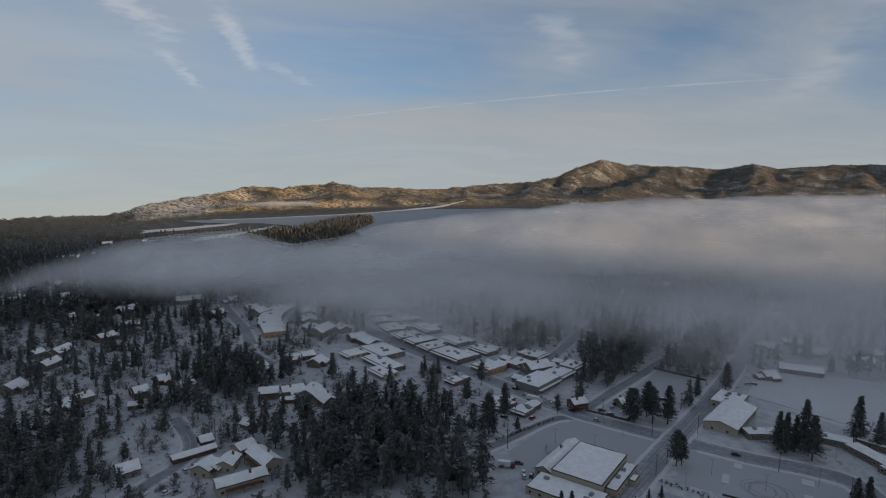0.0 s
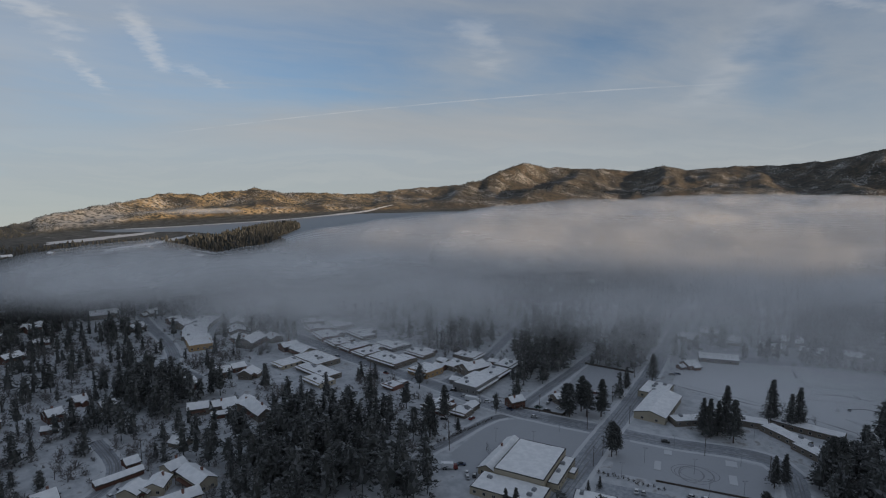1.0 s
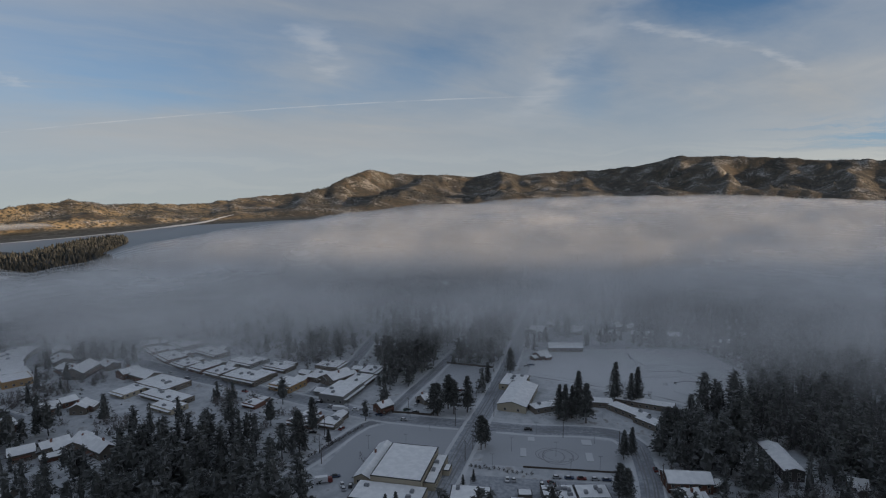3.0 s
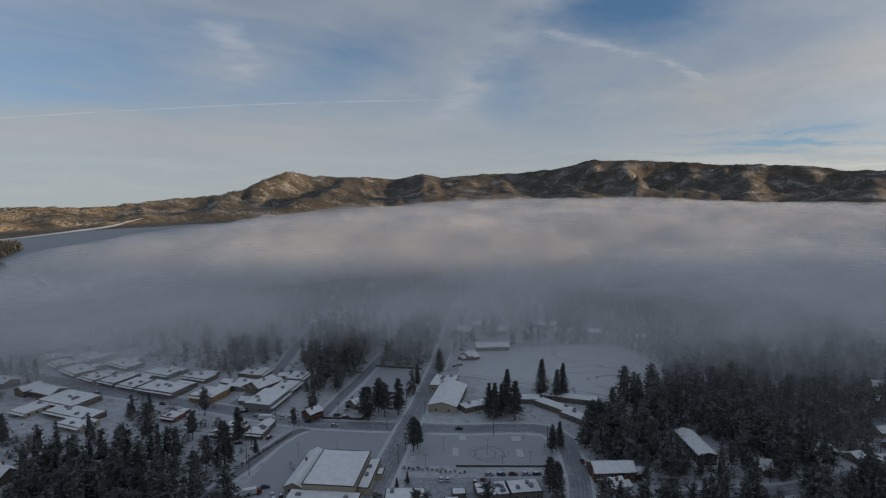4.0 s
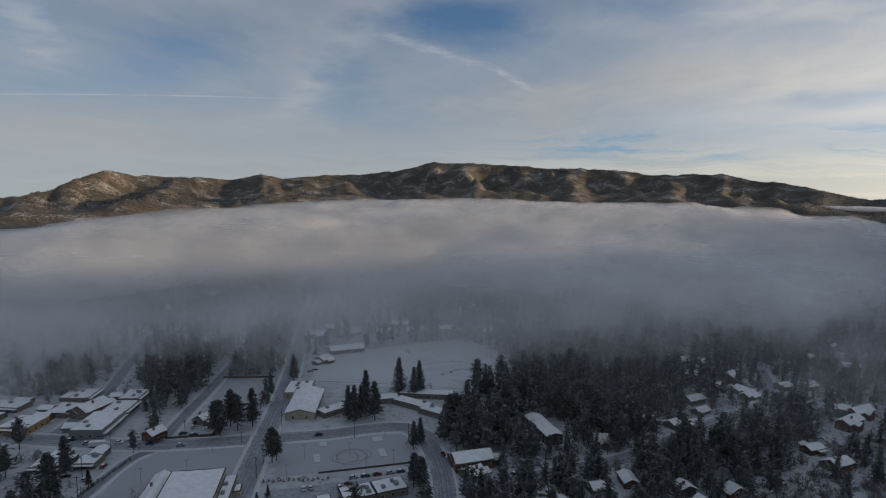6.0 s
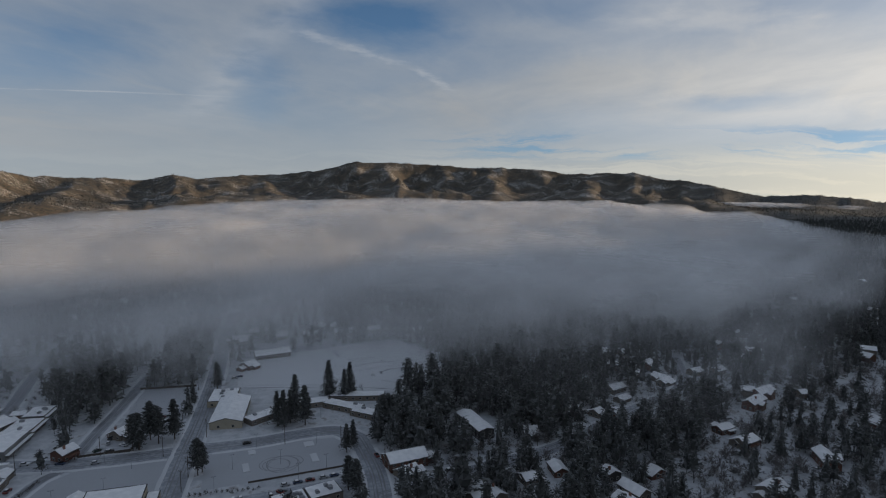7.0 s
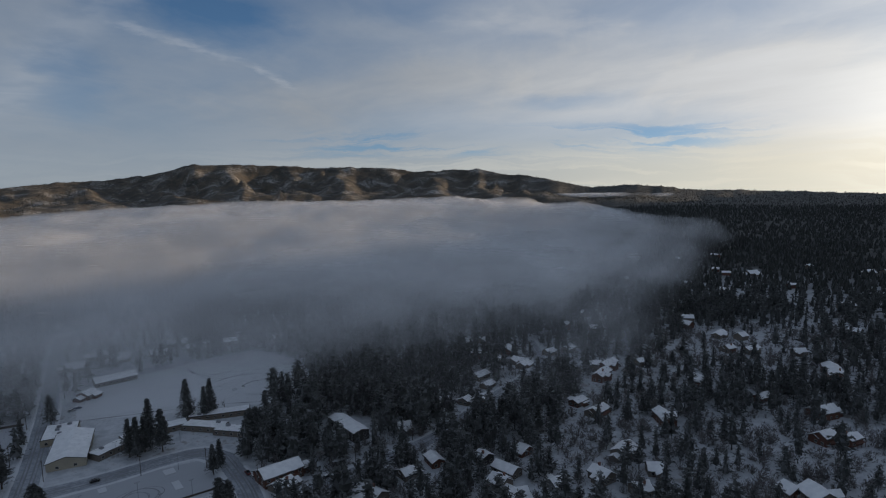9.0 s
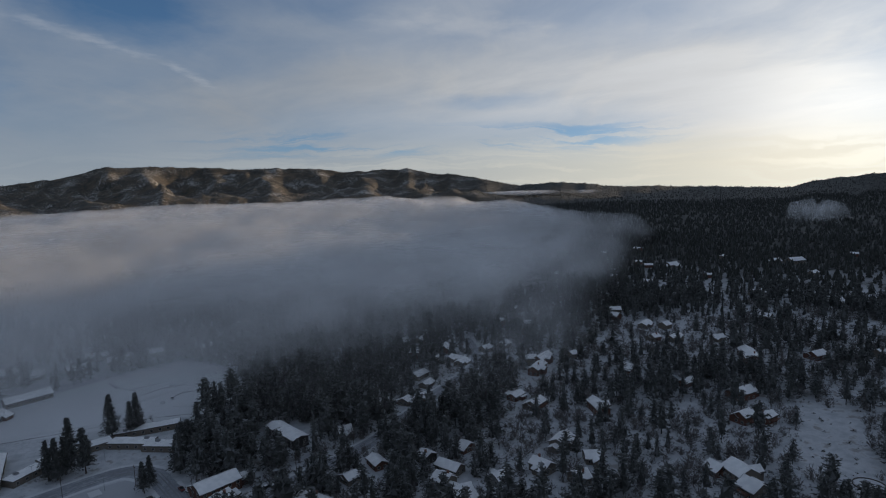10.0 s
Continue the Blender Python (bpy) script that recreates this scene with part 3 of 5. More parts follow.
ground_patch("yard_pavement", SOUTH_LOT, 0.024, "packed_snow", "ploughed parking yard with packed snow", "car park")

# ---------------------------------------------------------------- mist over the lake side
NEAR = [(-76, 840), (-70, 800), (-66, 740), (-62, 690), (-57, 650), (-52, 575), (-41, 490), (-33, 420), (-25, 374), (-15, 382), (0, 400), (11, 420), (20, 425), (27, 420), (38, 470), (45, 570), (50, 780), (53, 1150), (56, 1600)]
FAR = [(-76, 700), (-72, 770), (-65, 840), (-56, 900), (-51, 800), (-47, 850), (-42, 1000), (-36, 1200), (-33, 1280), (-29, 1400), (-27, 1470), (-20, 1760), (-12, 2080), (-4, 2380), (11, 2640), (25, 2640), (30, 2520), (36, 2150), (44, 1780), (50, 1480), (53, 1300), (56, 1200)]


def mist_sheet(name, parent, x, y, z, thick):
    """One sheet of mist over a grid, left out where it is clear."""
    idx = np.arange(x.size).reshape(x.shape)
    q = np.stack([idx[:-1, :-1], idx[:-1, 1:], idx[1:, 1:], idx[1:, :-1]], -1).reshape(-1, 4)
    q = q[(thick > 0.002).ravel()[q].any(axis=1)]
    used = np.unique(q)
    remap = np.full(x.size, -1)
    remap[used] = np.arange(len(used))
    me = bulk(name, np.stack([x, y, z], -1).reshape(-1, 3)[used], [remap[q][:, ::-1]], "mist", True)
    me.attributes.new("thickness", "FLOAT", "POINT").data.foreach_set("value", thick.ravel()[used].astype(np.float32))
    return child(name, me, parent)


LAYERS = 10
fog = tagged(new("fog_bank"), "low grey fog bank lying over the lake shore", "fog", kind="stuff")
fog_az = np.arange(-77, 57.01, 0.6)
FA, FR = np.meshgrid(fog_az, 300 * (2900 / 300) ** (np.arange(0, 126) / 125))
FX, FY = FR * np.sin(np.radians(FA)), FR * np.cos(np.radians(FA))
cs, sn = math.cos(radians(24)), math.sin(radians(24))
LX, LY = FX * cs + FY * sn, FY * cs - FX * sn
LX, LY = LX + 120 * (soft_noise(LX / 240, LY / 240, 11, 3) - 0.5), LY + 120 * (soft_noise(LX / 240 + 7, LY / 240, 12, 3) - 0.5)
near, far = table(NEAR, FA), table(FAR, FA)
deep = np.clip((far - near) / 1300, 0.12, 1.0)
rag = (soft_noise(LX / 300, LY / 130, 41, 5, 0.55) - 0.5) * 360 * np.where(FA < 0, np.clip(deep * 1.5, 0.4, 1), 1.0 + 1.1 * smooth(FA, 28, 46))
inward = FR + rag - near                                     # metres inside the near rim
left_over = far - FR - rag * np.clip(FR / 1400, 0.5, 1.4)    # metres to the far rim
body = smooth(inward, -210, 380 * deep + 60) * smooth(left_over, -30, 110 * deep + 35)
crown = smooth(inward, -130, 460 * deep + 60) * smooth(left_over, -60, 260 * deep + 80)
billow = 15 * (soft_noise(LX / 330, LY / 300, 51, 2) - 0.5) + 13 * (soft_noise(LX / 150, LY / 120, 52, 2) - 0.45) + 10 * (soft_noise(LX / 66, LY / 52, 53, 4, 0.55) - 0.45)
fringe = smooth(inward, -330, 60) * smooth(FA, 6, 24) * smooth(left_over, 0, 200) * (0.35 + 0.65 * smooth(soft_noise(LX / 120, LY / 60, 68, 4), 0.35, 0.7))
for k in range(LAYERS):
    f = k / (LAYERS - 1)
    low = 25 - 17 * f
    z = low + (24 - 18 * f) * crown + billow * crown * (1 - 0.35 * f) * smooth(FR, 420, 900)
    gaps = soft_noise(LX / 170 + 0.16 * k, LY / 95 + 0.11 * k, 61, 5, 0.56)
    wisp = soft_noise(LX / 210 + 0.1 * k, LY / 38, 63, 4, 0.55)
    torn = smooth(FA, 33, 45)
    open_part = smooth(gaps + (0.35 + 0.8 * torn) * (wisp - 0.5) + 0.62 * body, 0.50 + 0.12 * torn, 1.02 + 0.12 * torn) * (0.6 + 0.4 * smooth(soft_noise(LX / 230, LY / 150, 66, 3), 0.3, 0.6))
    mist_sheet("mist_layer", fog, FX, FY, z, (0.36 * (1.45 - 0.45 * deep) * smooth(body, 0.0, 0.9) * open_part + (0.075 + 0.03 * smooth(FA, 34, 46)) * fringe) * (0.55 + 0.45 * f) * (1 - 0.65 * smooth(FA, 38, 53)))


def mist_puff(cx, cy, lx, ly, top, turn, seed, label, strongest=0.3, sheets=7):
    """A small heap of mist, of sheets that shrink towards its top."""
    puff = tagged(new("fog_patch"), label, "fog", kind="stuff")
    u, v = np.meshgrid(np.linspace(-1.2, 1.2, 57), np.linspace(-1.2, 1.2, 37))
    c, s = math.cos(radians(turn)), math.sin(radians(turn))
    x, y = cx + u * lx * c - v * ly * s, cy + u * lx * s + v * ly * c
    ground_z = height(x, y)
    for k in range(sheets):
        f = (k + 1) / sheets
        rough = (soft_noise(u * 2.2 + seed, v * 2.0 + 0.12 * k, 80 + seed, 5, 0.6) - 0.5) * 3.0
        m = 1 - smooth(np.hypot(u, v) + rough, 0.05, 0.95 - 0.15 * f)
        z = ground_z.mean() + top * f * (0.45 + 0.75 * m) + top * 0.4 * rough * m
        mist_sheet("mist_layer", puff, x, y, z, strongest * m)


mist_puff(1440, 606, 78, 60, 44, -58, 21, "small bright fog patch among dark trees", 0.15)
mist_puff(1900, 2050, 330, 90, 16, -40, 23, "thin bright fog strip on the valley floor")
mist_puff(-1345, 1010, 260, 40, 12, 62, 25, "thin fog strip along the far shore", 0.16)

# ---------------------------------------------------------------- buildings
TAKEN = []          # x, y, radius kept free of trees
WINDOW_FRAME = boxes("window_frame", "frame_paint", (-0.75, -0.62, -0.05, 0.05, -0.75, 0.75), (0.62, 0.75, -0.05, 0.05, -0.75, 0.75), (-0.62, 0.62, -0.05, 0.05, 0.62, 0.75), (-0.62, 0.62, -0.05, 0.05, -0.75, -0.62), (-0.04, 0.04, -0.04, 0.04, -0.62, 0.62))
WINDOW_PANE = boxes("pane", "window_glass", (-0.62, 0.62, -0.015, 0.015, -0.62, 0.62))
DOOR_LEAF = boxes("door", "door_paint", (-0.5, 0.5, -0.05, 0.05, 0, 2.05), (-0.56, -0.5, -0.07, 0.07, 0, 2.11), (0.5, 0.56, -0.07, 0.07, 0, 2.11), (-0.5, 0.5, -0.07, 0.07, 2.05, 2.11))
CHIMNEY = boxes("chimney", "wall_brick", (-0.45, 0.45, -0.4, 0.4, 0, 2.6), (-0.55, 0.55, -0.5, 0.5, 2.6, 2.8))
VENT_UNIT = boxes("roof_unit", "metal_grey", (-1.1, 1.1, -0.8, 0.8, 0, 1.1), (-0.9, 0.9, -0.6, 0.6, 1.1, 1.3), bevel=0.05)
WORDS = {"brown": "dark brown timber", "tan": "tan sided", "cream": "cream plastered", "grey": "grey sided", "ochre": "ochre plastered", "dark": "dark timber", "brick": "red brick"}


def windows_on(parent, wall, y, z, xs, turn):
    for x in xs:
        m = pose(0, 0, 0, 0, 0, turn) @ pose(x, y, z)
        w = child("window", WINDOW_FRAME, parent, m)
        child("pane", WINDOW_PANE, w)


def gable(thing, m, length, width, h, p, colour, rng):
    """Walls and a snowed-over saddle roof with deep eaves, at the pose m within a house."""
    a, b = length / 2, width / 2
    top = h + b * p
    vs = [(-a, -b, 0), (a, -b, 0), (a, b, 0), (-a, b, 0), (-a, -b, h), (a, -b, h), (a, b, h), (-a, b, h), (-a, 0, top), (a, 0, top)]
    fs = [(3, 2, 1, 0), (0, 1, 5, 4), (2, 3, 7, 6), (1, 2, 6, 9, 5), (3, 0, 4, 8, 7), (4, 5, 9, 8), (6, 7, 8, 9)]
    wall = child("wall", mesh_of("wall", vs, fs, "wall_" + colour), thing, m)
    o, e, th = 0.7, 0.6, 0.22

    def slopes(name, lift, thick, over, end, mat, jag):
        bm = bmesh.new()
        steps = max(int(length / 2.2), 4)
        prof = [(-(b + over), h - over * p), (-b * 0.5, (h + top) / 2), (0, top), (b * 0.5, (h + top) / 2), (b + over, h - over * p)]
        grid = []
        for i in range(steps + 1):
            xx = -(a + end) + (2 * (a + end)) * i / steps
            row = []
            for k, (yy, zz) in enumerate(prof):
                j = jag * rng.uniform(-1, 0.3) if k in (0, 4) else jag * rng.uniform(-0.4, 0.4)
                jx = jag * rng.uniform(-0.6, 0.6) if i in (0, steps) else 0
                yj = yy - math.copysign(abs(j), yy) if k in (0, 4) else yy
                zj = zz + (abs(j) * p if k in (0, 4) else 0) + lift
                row.append((bm.verts.new((xx + jx, yj, zj)), bm.verts.new((xx + jx, yj * (0.98 if mat == "roof_snow" else 1), zj + thick + (0.10 * rng.random() if jag else 0)))))
            grid.append(row)
        for i in range(steps):
            for k in range(4):
                for s in (0, 1):
                    q = (grid[i][k][s], grid[i + 1][k][s], grid[i + 1][k + 1][s], grid[i][k + 1][s])
                    bm.faces.new(q if s else q[::-1])
            for k in (0, 4):
                q = (grid[i][k][0], grid[i + 1][k][0], grid[i + 1][k][1], grid[i][k][1])
                bm.faces.new(q if k == 0 else q[::-1])
        for i in (0, steps):
            for k in range(4):
                q = (grid[i][k][0], grid[i][k + 1][0], grid[i][k + 1][1], grid[i][k][1])
                bm.faces.new(q[::-1] if i == 0 else q)
        return from_bm(name, bm, mat)
    roof = child("roof", slopes("roof", 0.03, th, o, e, "roof_felt", 0), thing, m)
    child("snow_cover", slopes("snow_cover", 0.03 + th + 0.004, 0.16, o - 0.18, e - 0.18, "roof_snow", 0.28), roof, None, "thick white snow cover")
    return wall


def house(x, y, yaw, length, width, eave, colour, pitch=None, plain=False):
    """A gabled mountain house, often with a cross wing, a lower step of roof, a porch or a balcony."""
    rng = random.Random(int(x * 31 + y * 17))
    if x > 60 and max(length, width) < 22 and not plain:
        length, width, eave = length * 0.82, width * 0.82, eave * 0.92
    TAKEN.append((x, y, max(length, width) * 0.5 + 1))
    shape = rng.random()
    cabin = not plain and not pitch and 5 < width and length < 20
    style = "stepped" if cabin and shape < 0.3 else "winged" if cabin and shape < 0.75 else ""
    thing = tagged(new("house"), "%s house with a %s" % (WORDS[colour], {"stepped": "stepped snow-covered gable roof", "winged": "cross-gabled roof under snow"}.get(style, "snow-covered gable roof")), "house")
    thing.matrix_basis = pose(x, y, float(height(x, y)) - 0.1, 0, 0, yaw)
    a, b, h = length / 2, width / 2, eave * 0.8
    p = pitch or rng.uniform(0.42, 0.62)
    top = h + b * p
    wall = gable(thing, None, length, width, h, p, colour, rng)
    flip = rng.choice((0, 180))
    if style == "stepped":
        gable(thing, pose(0, 0, 0, 0, 0, flip) @ pose(a * 0.35, -b * 0.85, 0), length * 0.62, width * 0.7, h * 0.72, p, colour, rng)
        if rng.random() < 0.5:
            gable(thing, pose(0, 0, 0, 0, 0, flip) @ pose(-a - width * 0.22, b * 0.1, 0), width * 0.5, width * 0.62, h * 0.6, p, colour, rng)
    elif style == "winged":
        gable(thing, pose(0, 0, 0, 0, 0, flip) @ pose(rng.uniform(-0.35, 0.35) * a, -b * 0.8, 0, 0, 0, 90), width * 0.95, min(length * 0.5, width * 0.7), h * 0.86, p * 1.05, colour, rng)
        if rng.random() < 0.45:
            deck = boxes("porch", "wall_brown", (-a * 0.8, a * 0.2, b + 0.02, b + 2.2, 0.35, 0.55), *[(u - 0.07, u + 0.07, b + 1.95, b + 2.1, 0, 2.5) for u in (-a * 0.75, -a * 0.3, a * 0.15)])
            porch = child("porch", deck, thing, pose(0, 0, 0, 0, 0, flip), "timber porch on posts")
            child("snow_cover", boxes("snow_cover", "roof_snow", (-a * 0.85, a * 0.25, b + 0.03, b + 2.4, 2.5, 2.72), bevel=0.06), porch)
    if plain:
        return thing
    floors = [1.6] if h < 4.2 else [1.6, 3.7]
    for z in floors:
        if z > h - 0.9:
            continue
        k = max(int(length / 3.6), 1)
        xs = [-a + length * (i + 0.5) / k for i in range(k)]
        windows_on(thing, wall, -b - 0.02, z, xs, 0)
        windows_on(thing, wall, -b - 0.02, z, xs, 180)
        windows_on(thing, wall, -a - 0.02, z, (-b * 0.45, b * 0.45), 90)
        windows_on(thing, wall, -a - 0.02, z, (-b * 0.45, b * 0.45), -90)
    side = rng.choice((0, 180))
    child("door", DOOR_LEAF, thing, pose(0, 0, 0, 0, 0, side) @ pose(rng.uniform(-0.15, 0.15) * length + (0.9 if length > 8 else 0), -b - 0.06, 0.12))
    if rng.random() < 0.6 and eave >= 4:
        cx, cy = rng.uniform(-0.3, 0.3) * length, rng.choice((-1, 1)) * b * 0.35
        child("chimney", CHIMNEY, thing, pose(cx, cy, top - 0.35 * b * p - 0.9))
    if rng.random() < 0.5 and eave >= 4.5:
        d = 2.2
        bm = bmesh.new()
        box_bm(bm, -a * 0.7, a * 0.7, -b - d, -b - 0.03, 2.5, 2.7)
        for i in (-0.68, 0, 0.68):
            box_bm(bm, a * i - 0.08, a * i + 0.08, -b - d + 0.05, -b - d + 0.21, 0, 3.6)
        box_bm(bm, -a * 0.7, a * 0.7, -b - d + 0.05, -b - d + 0.15, 3.55, 3.65)
        child("balcony", from_bm("balcony", bm, "wall_brown"), thing, None, "timber balcony on posts")
    return thing


def block(x, y, yaw, length, width, h, colour, name="shop_building", label="", units=3, parapet=0.7, shop=True, face=(0, 180, 90, -90)):
    """A flat-roofed building with a raised edge and snow on its roof."""
    rng = random.Random(int(x * 13 + y * 7))
    TAKEN.append((x, y, max(length, width) * 0.6 + 2))
    thing = tagged(new(name), label or "%s flat-roofed shop building under snow" % WORDS[colour], "building")
    thing.matrix_basis = pose(x, y, -0.1, 0, 0, yaw)
    a, b, h, parapet = length / 2, width / 2, h * 0.74, parapet * 0.35
    child("wall", boxes("wall", "wall_" + colour, (-a, a, -b, b, 0, h)), thing)
    child("parapet", boxes("parapet", "wall_" + colour if shop else "roof_felt", (-a - 0.15, a + 0.15, -b - 0.15, -b + 0.25, h + 0.003, h + parapet), (-a - 0.15, a + 0.15, b - 0.25, b + 0.15, h + 0.003, h + parapet),
                            (-a - 0.15, -a + 0.25, -b + 0.25, b - 0.25, h + 0.003, h + parapet), (a - 0.25, a + 0.15, -b + 0.25, b - 0.25, h + 0.003, h + parapet)), thing)
    nx, ny = max(int(length / 3), 2), max(int(width / 3), 2)
    vs, fs = [], []
    for j in range(ny + 1):
        for i in range(nx + 1):
            vs.append((-a + 0.3 + (length - 0.6) * i / nx, -b + 0.3 + (width - 0.6) * j / ny, h + 0.2 + rng.random() * 0.22))
    for j in range(ny):
        for i in range(nx):
            q = j * (nx + 1) + i
            fs.append((q, q + 1, q + nx + 2, q + nx + 1))
    roof = child("roof", boxes("roof", "roof_felt", (-a + 0.25, a - 0.25, -b + 0.25, b - 0.25, h + 0.004, h + 0.12)), thing)
    child("snow_cover", mesh_of("snow_cover", vs, fs, "roof_snow", True), roof, None, "smooth white snow cover")
    for i in range(units):
        child("roof_unit", VENT_UNIT, thing, pose(rng.uniform(-0.7, 0.7) * a, rng.uniform(-0.6, 0.6) * b, h + 0.15, 0, 0, rng.choice((0, 90))))
    floors = [z for z in (1.7, 4.4, 7.4) if z < h - 0.85]
    for z in floors:
        for turn in face:
            half, dist = (a, b) if turn in (0, 180) else (b, a)
            k = max(int(half * 2 / 4.2), 1)
            windows_on(thing, None, -dist - 0.02, z, [-half + 2 * half * (i + 0.5) / k for i in range(k)], turn)
    if shop:
        lift = min(2.9, h - 0.5)
        awning = child("awning", boxes("awning", "roof_felt", (-a, a, -b - 2.0, -b - 0.02, lift, lift + 0.18)), thing)
        child("snow_cover", boxes("snow_cover", "roof_snow", (-a + 0.05, a - 0.05, -b - 1.92, -b - 0.03, lift + 0.184, lift + 0.34), bevel=0.05), awning)
        child("door", DOOR_LEAF, thing, pose(0, -b - 0.06, 0.12))
    return thing


house(-344, 163, 82, 8, 9, 5.5, "brown")
house(-331, 153, 53, 5, 6, 3.0, "brown")
house(-410, 120, 124, 12, 9, 5.0, "tan")
house(-439, 150, 120, 14, 9, 5.0, "tan")
house(-462, 166, 121, 15, 10, 5.0, "tan")
house(-473, 201, 102, 13, 9, 5.0, "brown")
house(-472, 154, 113, 8, 8, 4.0, "tan")
house(-361, 139, 97, 8, 9, 5.0, "tan")
house(-360, 127, 110, 9, 9, 4.0, "brown")
house(-261, 116, 77, 9, 9, 4.0, "grey")
house(-253, 143, 78, 20, 5, 3.0, "brown")
house(-235, 138, 116, 9, 9, 4.6, "cream")
house(-231, 147, 124, 10, 8, 4.8, "cream")
house(-213, 141, 71, 21, 8, 5.4, "cream", 0.5)
house(-238, 160, 90, 9, 8, 4.8, "cream")
house(-221, 159, -9, 18, 9, 5.4, "cream", 0.5)
house(-261, 154, 78, 6, 7, 3.0, "brown")
house(-334, 187, 75, 8, 7, 4.0, "tan")
house(-259, 179, 12, 9, 7, 3.0, "tan")
house(-355, 183, 80, 7, 8, 4.0, "brown")
house(-285, 210, 52, 11, 9, 5.0, "tan")
house(-277, 221, 63, 13, 9, 5.0, "tan")
house(-649, 239, 94, 13, 10, 4.0, "tan")
house(-612, 220, 95, 11, 10, 4.0, "brown")
house(-559, 209, 83, 9, 9, 4.0, "tan")
house(-536, 226, 90, 8, 9, 4.0, "tan")
house(-498, 231, 82, 8, 9, 4.0, "brown")
house(-549, 253, 116, 18, 10, 4.0, "tan")
house(-539, 308, 66, 23, 14, 5.0, "tan")
house(-474, 297, 98, 13, 10, 4.0, "tan")
house(-467, 328, 79, 11, 10, 4.0, "brown")
house(-509, 337, 90, 13, 10, 4.0, "tan")
house(-663, 202, 106, 10, 10, 4.0, "tan")
house(-678, 214, 105, 11, 10, 4.0, "brown")
house(-667, 341, 85, 14, 14, 4.0, "tan")
house(-269, 213, 56, 11, 5, 3.0, "brown")
house(-267, 227, 112, 13, 8, 5.0, "tan")
house(-257, 226, -19, 28, 9, 5.0, "tan")
house(-321, 258, 57, 9, 9, 5.0, "tan")
house(-305, 265, 111, 11, 9, 5.0, "tan")
house(-322, 271, 69, 9, 9, 4.0, "brown")
house(-359, 317, 106, 21, 14, 6.0, "tan")
house(-448, 322, 104, 12, 12, 5.0, "tan")
house(-325, 323, 71, 13, 10, 5.0, "brown")
house(-325, 237, -26, 20, 6, 3.0, "brown")
house(-134, 310, 57, 9, 8, 5.0, "brown")
house(-114, 329, 56, 7, 8, 4.0, "tan")
house(-39, 459, 13, 26, 9, 4.0, "tan")
house(-55, 434, 49, 9, 9, 4.0, "brown")
house(-181, 348, 66, 17, 12, 6.0, "tan")
house(26, 263, 11, 19, 11, 6.0, "brown")
house(25, 251, 29, 8, 8, 4.0, "tan")
house(71, 294, -81, 28, 9, 6.5, "dark", 0.25)
house(98, 281, -7, 9, 10, 3.0, "tan")
house(94, 238, -94, 12, 8, 4.0, "brown")
house(55, 224, -67, 13, 10, 4.0, "tan")
house(77, 233, 8, 8, 9, 4.0, "tan")
house(178, 329, 19, 15, 10, 4.0, "tan")
house(173, 312, 24, 12, 8, 3.0, "tan")
house(156, 291, 41, 11, 9, 4.0, "brown")
house(211, 404, 15, 11, 10, 4.0, "tan")
house(227, 400, 6, 9, 10, 4.0, "tan")
house(115, 227, -82, 8, 9, 5.0, "dark")
house(108, 203, -78, 10, 10, 5.0, "tan")
house(134, 302, 26, 9, 9, 4.0, "tan")
house(246, 284, 25, 21, 9, 6.0, "brown")
house(264, 297, 17, 20, 9, 6.0, "brown")
house(201, 240, 17, 14, 9, 5.0, "tan")
house(202, 258, 14, 12, 8, 4.0, "brown")
house(224, 213, -117, 19, 9, 6.0, "brown")
house(177, 197, 19, 15, 10, 5.0, "tan")
house(151, 185, -85, 12, 9, 5.0, "tan")
house(176, 177, -36, 9, 10, 4.0, "tan")
house(293, 244, -84, 10, 9, 5.0, "brown")
house(368, 277, -6, 9, 9, 5.0, "tan")
house(289, 291, 0, 8, 8, 4.0, "tan")
house(220, 341, -70, 12, 9, 4.0, "tan")
house(217, 332, 30, 14, 8, 4.0, "tan")
house(269, 344, 15, 11, 9, 4.0, "tan")
house(251, 345, 10, 11, 9, 4.0, "tan")
house(399, 308, 18, 19, 9, 4.0, "tan")
house(211, 124, -114, 14, 13, 7.0, "tan")
house(204, 115, -105, 11, 12, 5.0, "tan")
house(209, 134, -105, 9, 10, 4.0, "brown")
house(303, 172, -11, 15, 11, 6.0, "brown")
house(272, 154, -4, 13, 9, 6.0, "brown")
house(281, 147, -5, 11, 8, 5.0, "brown")
house(298, 205, 0, 13, 8, 4.0, "brown")
house(375, 205, -139, 25, 10, 6.0, "brown")
house(380, 267, -3, 16, 9, 5.0, "tan")
house(404, 245, -26, 11, 9, 4.0, "tan")
house(411, 176, -12, 14, 10, 5.0, "brown")
house(446, 150, -11, 10, 10, 5.0, "tan")
house(583, 304, -23, 15, 14, 6.0, "tan")
house(815, 370, -20, 22, 14, 6.0, "tan")
house(683, 469, -16, 18, 14, 5.0, "tan")
house(806, 392, -26, 13, 12, 5.0, "tan")
house(597, 235, -19, 12, 12, 5.0, "tan")
house(109, 191, -12, 10, 11, 4.0, "tan")
house(118, 212, -74, 15, 9, 4.0, "tan")
house(137, 224, -80, 7, 8, 4.0, "brown")
house(156, 167, -15, 9, 10, 5.0, "tan")
house(129, 190, 0, 8, 9, 4.0, "grey")
house(146, 295, 29, 8, 8, 4.0, "tan")
house(-1003, 439, 74, 14, 10, 4.0, "tan")

